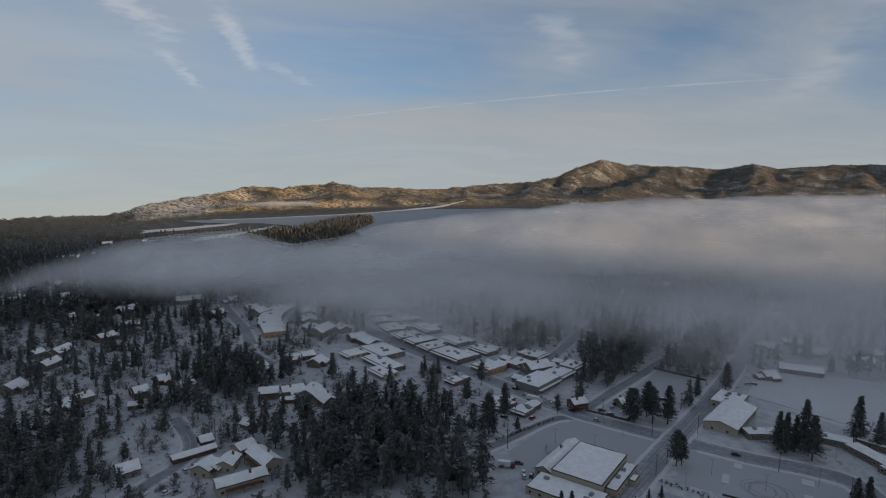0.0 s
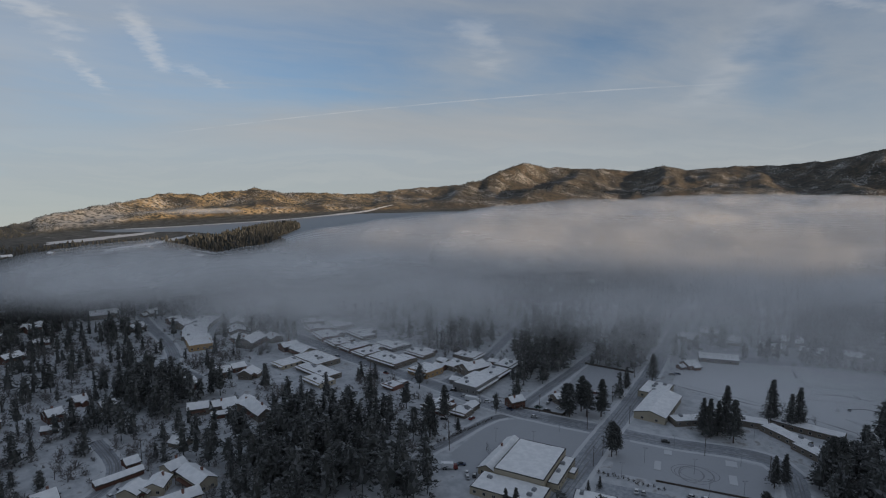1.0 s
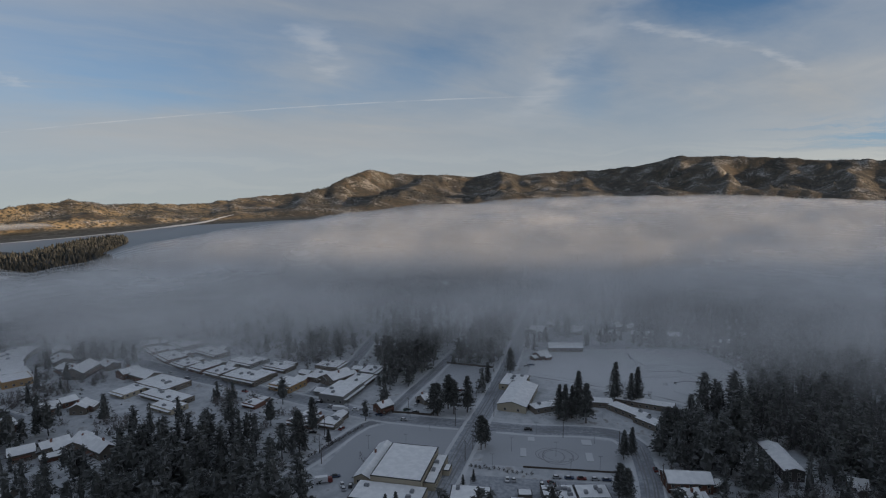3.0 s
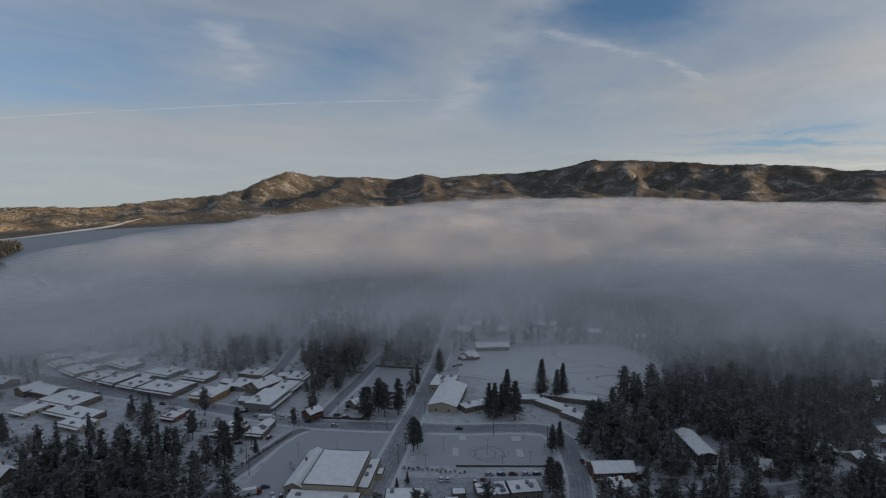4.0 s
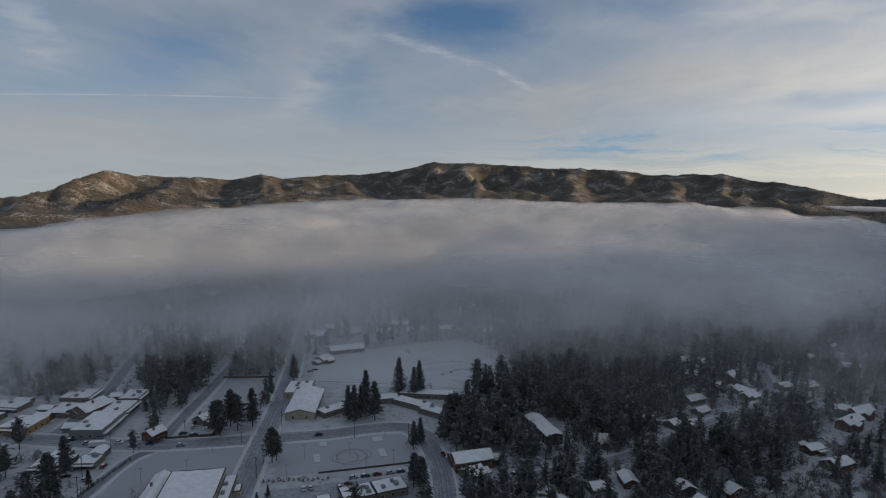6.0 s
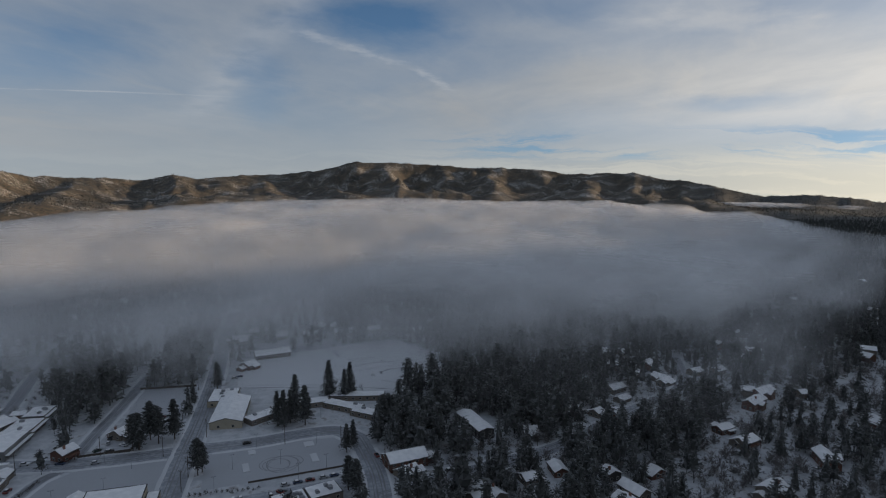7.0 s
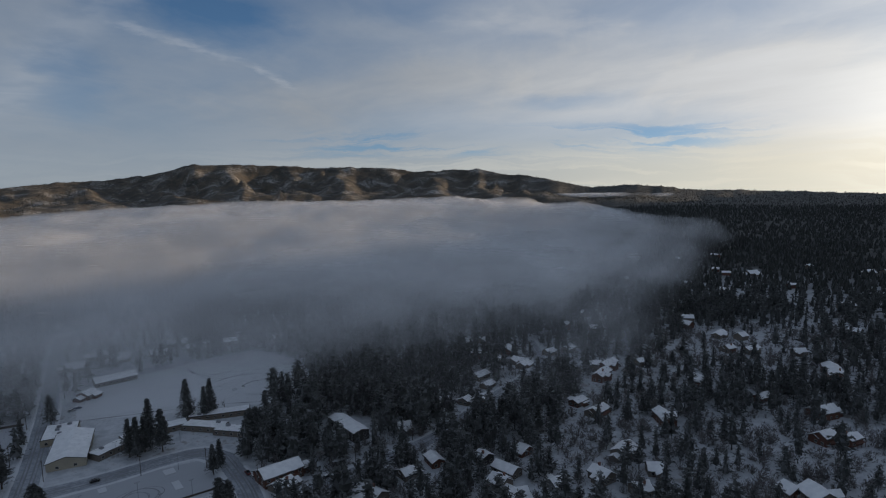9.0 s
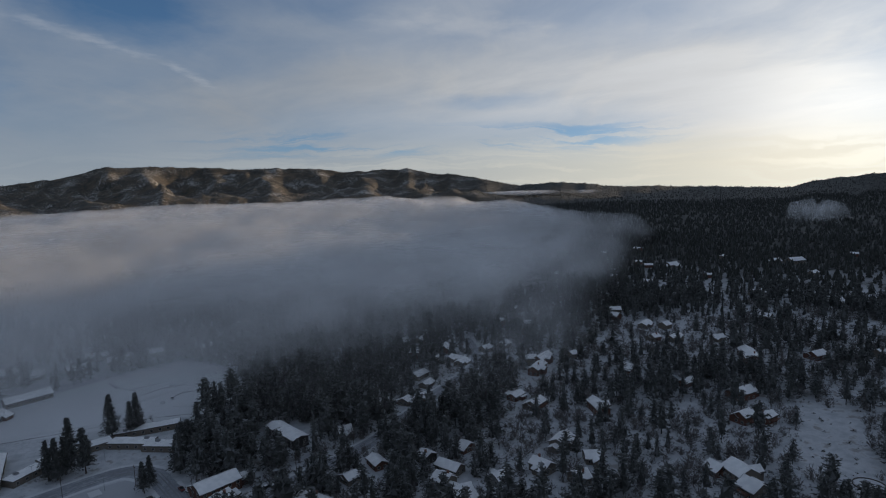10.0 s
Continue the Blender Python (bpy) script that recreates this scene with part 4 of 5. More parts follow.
# far cabins between the trees
far_rng = random.Random(12)
for az0, az1, r0, r1, count in ((36, 71, 470, 1000, 20), (-73, -52, 560, 1150, 16), (28, 50, 380, 560, 10)):
    for i in range(count):
        az, r = radians(far_rng.uniform(az0, az1)), r0 + (r1 - r0) * far_rng.random() ** 0.8
        house(round(r * math.sin(az)), round(r * math.cos(az)), far_rng.uniform(0, 180), far_rng.uniform(8, 13), far_rng.uniform(6.5, 9), far_rng.uniform(4, 6), far_rng.choice(("tan", "brown")), None, True)

# village centre: a large complex and rows of joined shops on both sides of the street
block(-288, 312, -14, 30, 20, 4.6, "tan", units=4, label="large tan flat-roofed shop complex under snow")
block(-270, 294, -14, 34, 13, 4.0, "tan", units=3, label="long tan wing of the shop complex under snow")
block(-300, 297, -14, 14, 18, 3.6, "cream", units=1, label="low cream wing of the shop complex under snow")
house(-309, 321, -14, 17, 13, 4.6, "tan", 0.34)
block(-258, 281, -14, 19, 12, 3.8, "cream", units=2)
row_rng = random.Random(31)
for bx, by, yaw, bl, bw, bh, col in ((-322, 362, -28, 22, 15, 4.6, "brown"), (-301, 352, -22, 17, 14, 4.0, "tan"), (-283, 347, -17, 15, 15, 4.6, "brown"), (-266, 343, -15, 15, 16, 4.2, "tan"), (-242, 337, -12, 29, 17, 5.0, "tan"),
                                     (-208, 331, -12, 17, 17, 5.2, "ochre"), (-197, 352, 78, 16, 13, 4, "tan"), (-168, 326, 86, 26, 17, 6.6, "grey"), (-166, 350, 86, 18, 14, 4.6, "tan"),
                                     (-170, 283, -4, 16, 13, 4, "brick"), (-155, 284, -4, 10, 10, 3.6, "tan"), (-212, 298, -12, 10, 9, 3.4, "brick"), (-345, 374, -32, 16, 12, 4.4, "brown"), (-363, 388, -42, 16, 12, 4.4, "tan"),
                                     (-196, 375, 86, 16, 12, 4, "tan"), (-380, 410, -50, 20, 14, 4.4, "tan"), (-335, 392, -28, 22, 13, 4.4, "tan"), (-300, 380, -20, 26, 13, 4.2, "tan"), (-262, 366, -14, 22, 12, 4.0, "grey"), (-232, 362, -12, 20, 12, 3.8, "tan"), (-166, 371, 86, 16, 12, 4.0, "grey")):
    block(bx, by, yaw, bl, bw, bh, col, units=row_rng.choice((1, 2, 3)), parapet=row_rng.uniform(0.3, 0.9))
    # a lower back building leans on the row
    a = radians(yaw)
    d, along = bw / 2 + 3.4, row_rng.uniform(-0.22, 0.22) * bl
    ex, ey = bx + along * math.cos(a) - d * math.sin(a), by + along * math.sin(a) + d * math.cos(a)
    if row_rng.random() < 0.55:
        house(ex, ey, yaw + row_rng.choice((0, 90)), row_rng.uniform(6, 9), 6.2, 3.6, row_rng.choice(("tan", "brown", "grey")), row_rng.uniform(0.3, 0.5), True)
    else:
        block(ex, ey, yaw, bl * row_rng.uniform(0.4, 0.7), 6.4, bh * 0.72, col, "store_room", "low %s back building under snow" % WORDS[col], 0, 0.2, False, ())

# big hall on the corner
block(-98, 244, 2, 23, 33, 8, "cream", "hall", "large cream hall with a snowy flat roof", units=0, parapet=1.0, shop=False, face=())
block(-98, 220, 2, 31, 15, 4.6, "cream", "hall_annex", "low cream front wing of the hall under snow", units=3, parapet=0.3, shop=False, face=(0,))
block(-83.6, 245, 2, 5, 27, 5, "cream", "side_hall", "cream side wing of the hall under snow", units=2, parapet=0.3, shop=False, face=(90,))
block(-79.5, 249, 2, 3, 6, 3.5, "cream", "hall_porch", "small cream porch with snow on top", units=0, parapet=0.2, shop=False, face=())
house(-114, 246, 91, 34, 8, 4, "cream", 0.5)

# curved resort building and shops under the mist
block(-388, 292, 150, 18, 17, 6.0, "ochre", "lodge", "ochre gabled end of the curved lodge under snow", units=0)
for k in range(5):
    u = radians(150 - 9 * k)
    block(-402 - 14.5 * k + 0.9 * k * k, 302 + 6.5 * k + 1.1 * k * k, math.degrees(u), 19, 20, 4.2, "tan", "lodge_wing", "curved lodge wing with a wide snowy roof", 1, 0.25, False, (0,))
for bx, by, yaw, bl, bw in ((-371, 318, -24, 16, 12), (-394, 334, -34, 17, 13), (-414, 352, -40, 16, 12), (-352, 334, -22, 13, 10)):
    house(bx, by, yaw, bl, bw, 4.6, "tan", 0.35)
for bx, by, yaw in ((-64, 508, 4), (-35, 514, -6), (-7, 510, 8), (20, 512, 0), (46, 515, -5), (82, 504, 12), (-52, 530, 10), (8, 534, -8)):
    house(bx, by, yaw, 15, 10, 4, "tan")

# school
house(-60, 346, 86, 38, 17, 5, "cream", 0.26)
block(-66, 372, 86, 22, 16, 5, "cream", "school_block", "low cream school block under snow", units=4, shop=False)
for bx, by, yaw, bl in ((-43, 336, 36, 18), (-28, 347, 20, 19), (-12, 351, 4, 16), (4, 341, -40, 24), (16, 327, -42, 18)):
    block(bx, by, yaw, bl, 9, 4, "tan", "school_wing", "low tan school wing with a snowy roof", units=1, parapet=0.25, shop=False, face=(0, 180))
block(14, 356, -12, 34, 9, 4, "tan", "school_wing", "long low tan school wing behind dark firs", units=1, parapet=0.25, shop=False, face=(0,))

# yard buildings south of the car park
block(-64, 228, 8, 17, 13, 4.5, "cream", "workshop", "cream workshop with a snowy roof", units=2, parapet=0.25, shop=False)
block(-28, 239, 15, 14, 11, 4.5, "tan", "office_building", "tan office building with a snowy flat roof", units=5, parapet=0.25, shop=False)
block(-14, 243, 15, 14, 11, 4.5, "tan", "office_building", "tan office building with a snowy flat roof", units=4, parapet=0.25, shop=False)
block(-42, 237, 10, 6, 5, 3, "tan", "shed", "small snow-topped shed in the yard", units=0, parapet=0.1, shop=False, face=())
block(-44, 229, 10, 6, 6, 3, "tan", "shed", "small snow-topped shed in the yard", units=0, parapet=0.1, shop=False, face=())

# ---------------------------------------------------------------- vehicles


def loft(name, mat, sections, bevel=0.0):
    """A closed body through rings of equal count."""
    bm = bmesh.new()
    rings = [[bm.verts.new(c) for c in r] for r in sections]
    for a, b in zip(rings, rings[1:]):
        for i in range(len(a)):
            j = (i + 1) % len(a)
            bm.faces.new((a[i], a[j], b[j], b[i]))
    bm.faces.new(rings[0][::-1])
    bm.faces.new(rings[-1])
    bmesh.ops.recalc_face_normals(bm, faces=bm.faces[:])
    if bevel:
        bmesh.ops.bevel(bm, geom=bm.edges[:], offset=bevel, segments=2, affect="EDGES", clamp_overlap=True)
    return from_bm(name, bm, mat)


def slab(z, x0, x1, w):
    return [(x0, -w, z), (x1, -w, z), (x1, w, z), (x0, w, z)]


CAR_GLASS = loft("windscreen", "window_glass", [slab(0.98, -1.55, 0.95, 0.80), slab(1.44, -1.25, 0.35, 0.66)], 0.05)
CAR_ROOF_SNOW = loft("snow_cover", "roof_snow", [slab(1.45, -1.3, 0.4, 0.66), slab(1.60, -1.1, 0.25, 0.52)], 0.05)
bm = bmesh.new()
bmesh.ops.create_cone(bm, cap_ends=True, segments=14, radius1=0.33, radius2=0.33, depth=0.22)
bmesh.ops.rotate(bm, verts=bm.verts[:], matrix=Matrix.Rotation(radians(90), 3, "X"))
bmesh.ops.bevel(bm, geom=[e for e in bm.edges if len(e.link_faces) == 2 and any(len(f.verts) > 4 for f in e.link_faces)], offset=0.05, segments=1, affect="EDGES")
WHEEL = from_bm("wheel", bm, "tyre_rubber")
BODIES = {}
for nm in ("black", "white", "silver", "blue", "red", "green"):
    BODIES[nm] = loft("body", "paint_" + nm, [slab(0.28, -2.1, 2.1, 0.84), slab(0.55, -2.25, 2.25, 0.89), slab(0.85, -2.22, 2.15, 0.88), slab(0.98, -1.9, 1.2, 0.83)], 0.07)
LAMP_PART = boxes("headlight", "metal_grey", (-0.04, 0.04, -0.18, 0.18, -0.07, 0.07), bevel=0.02)


def car(x, y, yaw, colour, snowy=True, tall=1.0):
    thing = tagged(new("car"), "%s parked car%s" % (colour, " with snow on its roof" if snowy else " on packed snow"), "car", "cars of the town")
    thing.matrix_basis = pose(x, y, 0.06, 0, 0, yaw) @ Matrix.Diagonal((1, 1, tall, 1))
    child("body", BODIES[colour], thing)
    child("windscreen", CAR_GLASS, thing)
    for dx in (-1.38, 1.38):
        for dy in (-0.78, 0.78):
            child("wheel", WHEEL, thing, pose(dx, dy, 0.33))
    for dy in (-0.6, 0.6):
        child("headlight", LAMP_PART, thing, pose(2.22, dy, 0.68))
    if snowy:
        child("snow_cover", CAR_ROOF_SNOW, thing)
    TAKEN.append((x, y, 3))


COLOURS = ("black", "silver", "white", "blue", "silver", "red")
car(-49, 305, 8, "black", False)
for i, (x, y, yaw) in enumerate(((-121, 314, 40), (-118, 322, 100), (-115, 312, 20), (46, 381, 30), (50, 378, 35), (36, 401, 80), (-118, 328, 70), (-110, 318, 150), (-167, 292, 60), (-164, 290, 60), (-160, 272, 20), (-172, 270, 110))):
    car(x, y, yaw, ("green", "silver", "black", "white")[i % 4], i % 3 != 0)
for i, (x, y) in enumerate(((-30, 256.5), (-24.5, 257.5), (-19, 258.3), (-13, 259.2), (-8, 260))):
    car(x, y, 9, COLOURS[(i * 2 + 1) % 6], i != 2)
for i, (x, y, yaw) in enumerate(((-51.5, 249, 100), (-48.6, 249.6, 100), (-36, 249, 98), (-32, 250.5, 130), (-63, 412, 10), (-60, 415, 10), (-101, 330, 100), (-96, 336, 12), (-94, 345, 8), (-98, 352, 10),
                                 (-118, 300, 4), (-134, 303, 170), (-150, 306, 4), (-166, 307, 5), (-176, 312, 15), (14, 275, 100), (15.5, 270, 100), (17, 265, 100), (30, 243, 120), (34, 245, 120),
                                 (45, 252, 20), (-147, 280, 80), (-150, 268, 60), (-128, 232, 30), (-122, 226, 120), (-120, 223, 120), (-118, 226, 110), (-242, 128, 165), (-243, 133, 165), (-244, 138, 165),
                                 (-232, 118, 80), (-229, 121, 80), (-230, 112, 80), (-205, 205, 40), (-202, 208, 40), (-199, 211, 40), (-196, 214, 40), (215, 210, 60), (140, 170, 30), (-230, 316, -10),
                                 (-250, 320, -12), (-282, 328, -14), (-300, 334, -20))):
    car(x, y, yaw, COLOURS[(i * 5 + 2) % 6], i % 4 != 3, 1.15 if i % 3 == 0 else 1.0)


def truck(x, y, yaw, label, colour, length=9.0):
    thing = tagged(new("truck"), label, "truck")
    thing.matrix_basis = pose(x, y, 0.06, 0, 0, yaw)
    h = length / 2
    child("box_body", loft("box_body", "paint_white", [slab(0.9, -h, h - 2.2, 1.2), slab(3.1, -h, h - 2.2, 1.2)], 0.06), thing)
    child("cab", loft("cab", "paint_" + colour, [slab(0.5, h - 2.1, h, 1.1), slab(1.4, h - 2.1, h, 1.1), slab(2.4, h - 2.1, h - 0.5, 1.0)], 0.06), thing)
    child("chassis", boxes("chassis", "tyre_rubber", (-h, h - 0.3, -0.5, 0.5, 0.5, 0.88)), thing)
    for dx in (-h + 1.2, -h + 2.4, h - 1.2):
        for dy in (-0.95, 0.95):
            child("wheel", WHEEL, thing, pose(dx, dy, 0.45) @ Matrix.Diagonal((1.35, 1.3, 1.35, 1)))
    child("snow_cover", loft("snow_cover", "roof_snow", [slab(3.104, -h + 0.1, h - 2.3, 1.1), slab(3.25, -h + 0.3, h - 2.5, 0.95)], 0.05), thing)
    TAKEN.append((x, y, 6))


truck(-131, 226, 28, "white and red work truck parked in the snowy yard", "red", 8)
truck(-158, 303, 4, "long white bus-like van standing by the street", "white", 10)

# ---------------------------------------------------------------- posts, lamps, fences


def pole_mesh():
    bm = bmesh.new()
    tube_bm(bm, (0, 0, 0), (0, 0, 10.5), 0.17, 0.12)
    return from_bm("shaft", bm, "pole_wood")


POLE = pole_mesh()
ARM = boxes("crossarm", "pole_wood", (-1.2, 1.2, -0.06, 0.06, 9.6, 9.75), (-1.0, -0.9, -0.05, 0.05, 9.75, 9.95), (0.9, 1.0, -0.05, 0.05, 9.75, 9.95), (-0.05, 0.05, -0.16, 0.0, 9.5, 9.8))
bm = bmesh.new()
tube_bm(bm, (0, 0, 0), (0, 0, 7.5), 0.10, 0.07)
LAMP_SHAFT = from_bm("shaft", bm, "metal_grey")
LAMP_HEAD = boxes("lamp_head", "metal_grey", (-1.1, -0.35, -0.16, 0.16, 7.42, 7.6), (0.35, 1.1, -0.16, 0.16, 7.42, 7.6), (-0.35, 0.35, -0.05, 0.05, 7.46, 7.54), bevel=0.02)


def pole(x, y, yaw=0, h=1.0):
    thing = tagged(new("utility_pole"), "weathered wooden utility pole standing in snow", "pole", "utility poles")
    thing.matrix_basis = pose(x, y, -0.1, 0, 0, yaw) @ Matrix.Diagonal((1, 1, h, 1))
    child("shaft", POLE, thing)
    child("crossarm", ARM, thing)


def lamp(x, y, yaw=0, h=1.0):
    thing = tagged(new("street_lamp"), "grey metal car-park lamp post", "lamp post", "lamp posts")
    thing.matrix_basis = pose(x, y, -0.1, 0, 0, yaw) @ Matrix.Diagonal((1, 1, h, 1))
    child("shaft", LAMP_SHAFT, thing)
    child("lamp_head", LAMP_HEAD, thing)


for p in ((-73, 275), (-74, 262), (-30, 300), (-70, 318), (-88, 300), (-118, 308), (-150, 296), (-152, 270), (-146, 252), (-140, 242), (-200, 312), (-240, 312), (-86, 345), (-84, 395), (-68, 440),
          (60, 254), (96, 266), (130, 282), (16, 262), (-2, 292), (160, 300), (200, 318), (34, 236), (-236, 96), (-262, 160)):
    pole(*p, (p[0] * 37) % 180)
for p in ((-54, 278), (-32, 278), (-11, 268), (-14, 297), (-44, 299), (-106, 268), (-124, 262), (-114, 300), (-60, 258), (-24, 262), (-100, 290), (-40, 330), (-10, 330)):
    lamp(*p, 15)


def fence(points, h, name, label, mat, every=2.4):
    thing = tagged(new(name), label, "fence")
    line = smooth_line(points, every) if len(points) > 2 else [Vector((*points[0], 0)).lerp(Vector((*points[1], 0)), i / max(int((Vector(points[1]) - Vector(points[0])).length / every), 1)) for i in range(max(int((Vector(points[1]) - Vector(points[0])).length / every), 1) + 1)]
    post = boxes("post", mat, (-0.07, 0.07, -0.07, 0.07, 0, h + 0.1))
    for i, p in enumerate(line):
        child("post", post, thing, pose(p.x, p.y, 0))
        if i:
            q = line[i - 1]
            d = (p - q).length
            yaw = math.degrees(math.atan2(p.y - q.y, p.x - q.x))
            child("rail", boxes("rail", mat, (0.08, d - 0.08, -0.03, 0.03, 0.08, h)), thing, pose(q.x, q.y, 0, 0, 0, yaw))


fence([(-46, 262.6), (0, 268.4)], 1.0, "retaining_fence", "dark timber fence along the car park edge", "pole_wood")
fence([(-128, 308), (-105, 310)], 1.5, "yard_fence", "weathered board fence round a storage yard", "pole_wood")
fence([(-105, 310), (-104, 324)], 1.5, "yard_fence", "weathered board fence round a storage yard", "pole_wood")
fence([(-120, 404), (-86, 402)], 1.5, "lot_fence", "dark fence behind the corner lot", "pole_wood")

# car park islands and skid rings
for x, y, lx, ly in ((-48, 278, 3.0, 9), (-16, 281, 3.4, 9), (-46, 294, 3.5, 5), (-18, 297, 5, 6)):
    bm = bmesh.new()
    box_bm(bm, -lx / 2, lx / 2, -ly / 2, ly / 2, -0.05, 0.28)
    bmesh.ops.bevel(bm, geom=bm.edges[:], offset=0.12, segments=2, affect="EDGES")
    isl = tagged(new("traffic_island", from_bm("traffic_island", bm, "drift_snow")), "raised kerb island under clean snow", "island")
    isl.matrix_basis = pose(x, y, 0.03, 0, 0, 8)
car_park_rings = tagged(new("skid_marks"), "looping wheel marks in car-park snow", "wheel marks", kind="stuff")
for i, (cx, cy, r1, r2) in enumerate(((-33, 279, 9.0, 7.5), (-31, 278, 7.6, 8.2), (-34, 278, 6.4, 6.0), (-30, 280, 8.6, 6.6), (-33, 277, 5.0, 7.0))):
    vs, fs = [], []
    for k in range(64):
        u = 2 * math.pi * k / 64
        for w in (-0.16, 0.16):
            vs.append((cx + (r1 + w) * math.cos(u), cy + (r2 + w) * math.sin(u), 0.045 + 0.004 * i))
        a, b = 2 * k, 2 * ((k + 1) % 64)
        fs.append((a, a + 1, b + 1, b))
    child("wheel_ring", mesh_of("wheel_ring", vs, fs, "wheel_slush"), car_park_rings)

# frozen round pool
bm = bmesh.new()
for r0, r1, z0, z1 in ((6.0, 6.35, 0.0, 0.5),):
    rings = []
    for r, z in ((r0, 0.02), (r0, 0.5), (r1, 0.5), (r1, -0.1)):
        rings.append([bm.verts.new((r * math.cos(2 * math.pi * k / 40), r * math.sin(2 * math.pi * k / 40), z)) for k in range(40)])
    for a, b in zip(rings, rings[1:]):
        for k in range(40):
            bm.faces.new((a[k], a[(k + 1) % 40], b[(k + 1) % 40], b[k]))
pool = tagged(new("frozen_pool"), "round dark-rimmed frozen pool full of snow", "pen")
pool.matrix_basis = pose(248, 88, 0)
child("rim", from_bm("rim", bm, "pole_wood"), pool)
bm = bmesh.new()
bmesh.ops.create_circle(bm, cap_ends=True, segments=40, radius=5.98)
child("snow_bed", from_bm("snow_bed", bm, "drift_snow"), pool, pose(0, 0, 0.12))
TAKEN.append((248, 88, 8))

# ---------------------------------------------------------------- trees


LOWEST = {"pine": 0.24, "fir": 0.10, "tall": 0.17}


def crown_reach(kind, v):
    """How far the boughs reach, for a tree one unit high; v runs from the lowest bough to the top."""
    if kind == "fir":
        return 0.185 * (1 - v) + 0.012
    if kind == "pine":
        return 0.215 * (1 - v) ** 0.6 * (0.6 + 0.4 * min(v * 4, 1)) + 0.012
    return 0.175 * (1 - v) ** 0.75 + 0.012


def heart(rng, kind, sides, steps):
    """The close inner growth of the crown: a lumpy spindle."""
    low, rings, out = LOWEST[kind], [], []
    for k in range(steps + 1):
        v = k / steps
        z = low + 0.03 + (0.94 - low) * v
        base = crown_reach(kind, v) * 0.55
        rings.append([Vector((base * rng.uniform(0.4, 1.15) * math.cos(6.283 * (i + 0.5 * k) / sides), base * rng.uniform(0.4, 1.15) * math.sin(6.283 * (i + 0.5 * k) / sides), z + rng.uniform(-0.025, 0.025))) for i in range(sides)])
    for a, b in zip(rings, rings[1:]):
        for i in range(sides):
            j = (i + 1) % sides
            out += [(a[i], a[j], b[i]), (a[j], b[j], b[i])]
    return out


def spray(rng, kind, count, leaf, tufts=8, sides=9, steps=9):
    """Corners of the inner growth and the needle tufts of a tree one unit high: rows of three points."""
    out = heart(rng, kind, sides, steps)
    low = LOWEST[kind]
    lop = [rng.uniform(0.8, 1.2) for _ in range(7)]
    for i in range(count):
        t = low + (0.99 - low) * ((i + rng.random()) / count)
        v = (t - low) / (1 - low)
        u = rng.uniform(0, 6.283)
        reach = crown_reach(kind, v) * rng.uniform(0.7, 1.2) * lop[int(u / 6.284 * 7)]
        droop = rng.uniform(0.1, 0.45) if kind == "fir" else rng.uniform(-0.25, 0.3)
        for k in range(tufts):
            s = 0.45 + 0.55 * (k + 0.5 + rng.uniform(-0.5, 0.5)) / tufts
            c = Vector((math.cos(u) * reach * s, math.sin(u) * reach * s, t - reach * droop * s)) + Vector((rng.uniform(-1, 1), rng.uniform(-1, 1), rng.uniform(-1, 1))) * leaf * 0.7
            f = leaf * rng.uniform(0.6, 1.3)
            d = Vector((math.cos(u + rng.uniform(-1.1, 1.1)), math.sin(u + rng.uniform(-1.1, 1.1)), rng.uniform(-0.6, 0.6))).normalized()
            w = d.cross(Vector((rng.uniform(-1, 1), rng.uniform(-1, 1), 0.8))).normalized()
            out.append((c - d * f * 0.6 + w * f * 0.42, c - d * f * 0.5 - w * f * 0.42, c + d * f))
    return out


def tri_mesh(name, tris, mat):
    v = np.array([[tuple(p) for p in t] for t in tris]).reshape(-1, 3)
    return bulk(name, v, [np.arange(len(v)).reshape(-1, 3)], mat)


HERO = []
for k, (kind, count, leaf) in enumerate((("pine", 250, 0.025), ("fir", 250, 0.022), ("tall", 250, 0.023), ("pine", 230, 0.026), ("fir", 240, 0.023), ("tall", 240, 0.024))):
    rng = random.Random(100 + k)
    bm = bmesh.new()
    lean = Vector((rng.uniform(-0.01, 0.01), rng.uniform(-0.01, 0.01), 0))
    tube_bm(bm, (0, 0, -0.01), lean + Vector((0, 0, 0.55)), 0.013, 0.008, 6)
    tube_bm(bm, lean + Vector((0, 0, 0.55)), (0, 0, 0.97), 0.008, 0.002, 6)
    for j in range(9):
        u, z = j * 2.4, 0.2 + 0.07 * j
        tube_bm(bm, (0, 0, z), (0.07 * math.cos(u), 0.07 * math.sin(u), z + 0.015), 0.004, 0.0015, 4)
    HERO.append((kind, from_bm("trunk", bm, "bark"), tri_mesh("crown", spray(rng, kind, count, leaf, 8), "needles")))
LABEL = {"pine": "tall frosted pine with a bare lower trunk", "fir": "dark conical fir dusted with frost", "tall": "slender dark conifer with frosted branches"}


def tree(x, y, h, k, turn):
    kind, trunk, crown = HERO[k]
    thing = tagged(new("conifer"), LABEL[kind], "tree", "conifers of the town")
    thing.matrix_basis = pose(x, y, float(height(x, y)), 0, 0, turn) @ Matrix.Diagonal((h * 1.36, h * 1.36, h, 1))
    child("trunk", trunk, thing)
    child("crown", crown, thing)


def low_tree(rng, kind, count, leaf):
    return np.array([[tuple(p) for p in t] for t in spray(rng, kind, count, leaf, 4, *((7, 6) if count > 40 else (5, 4)))]).reshape(-1, 3, 3)


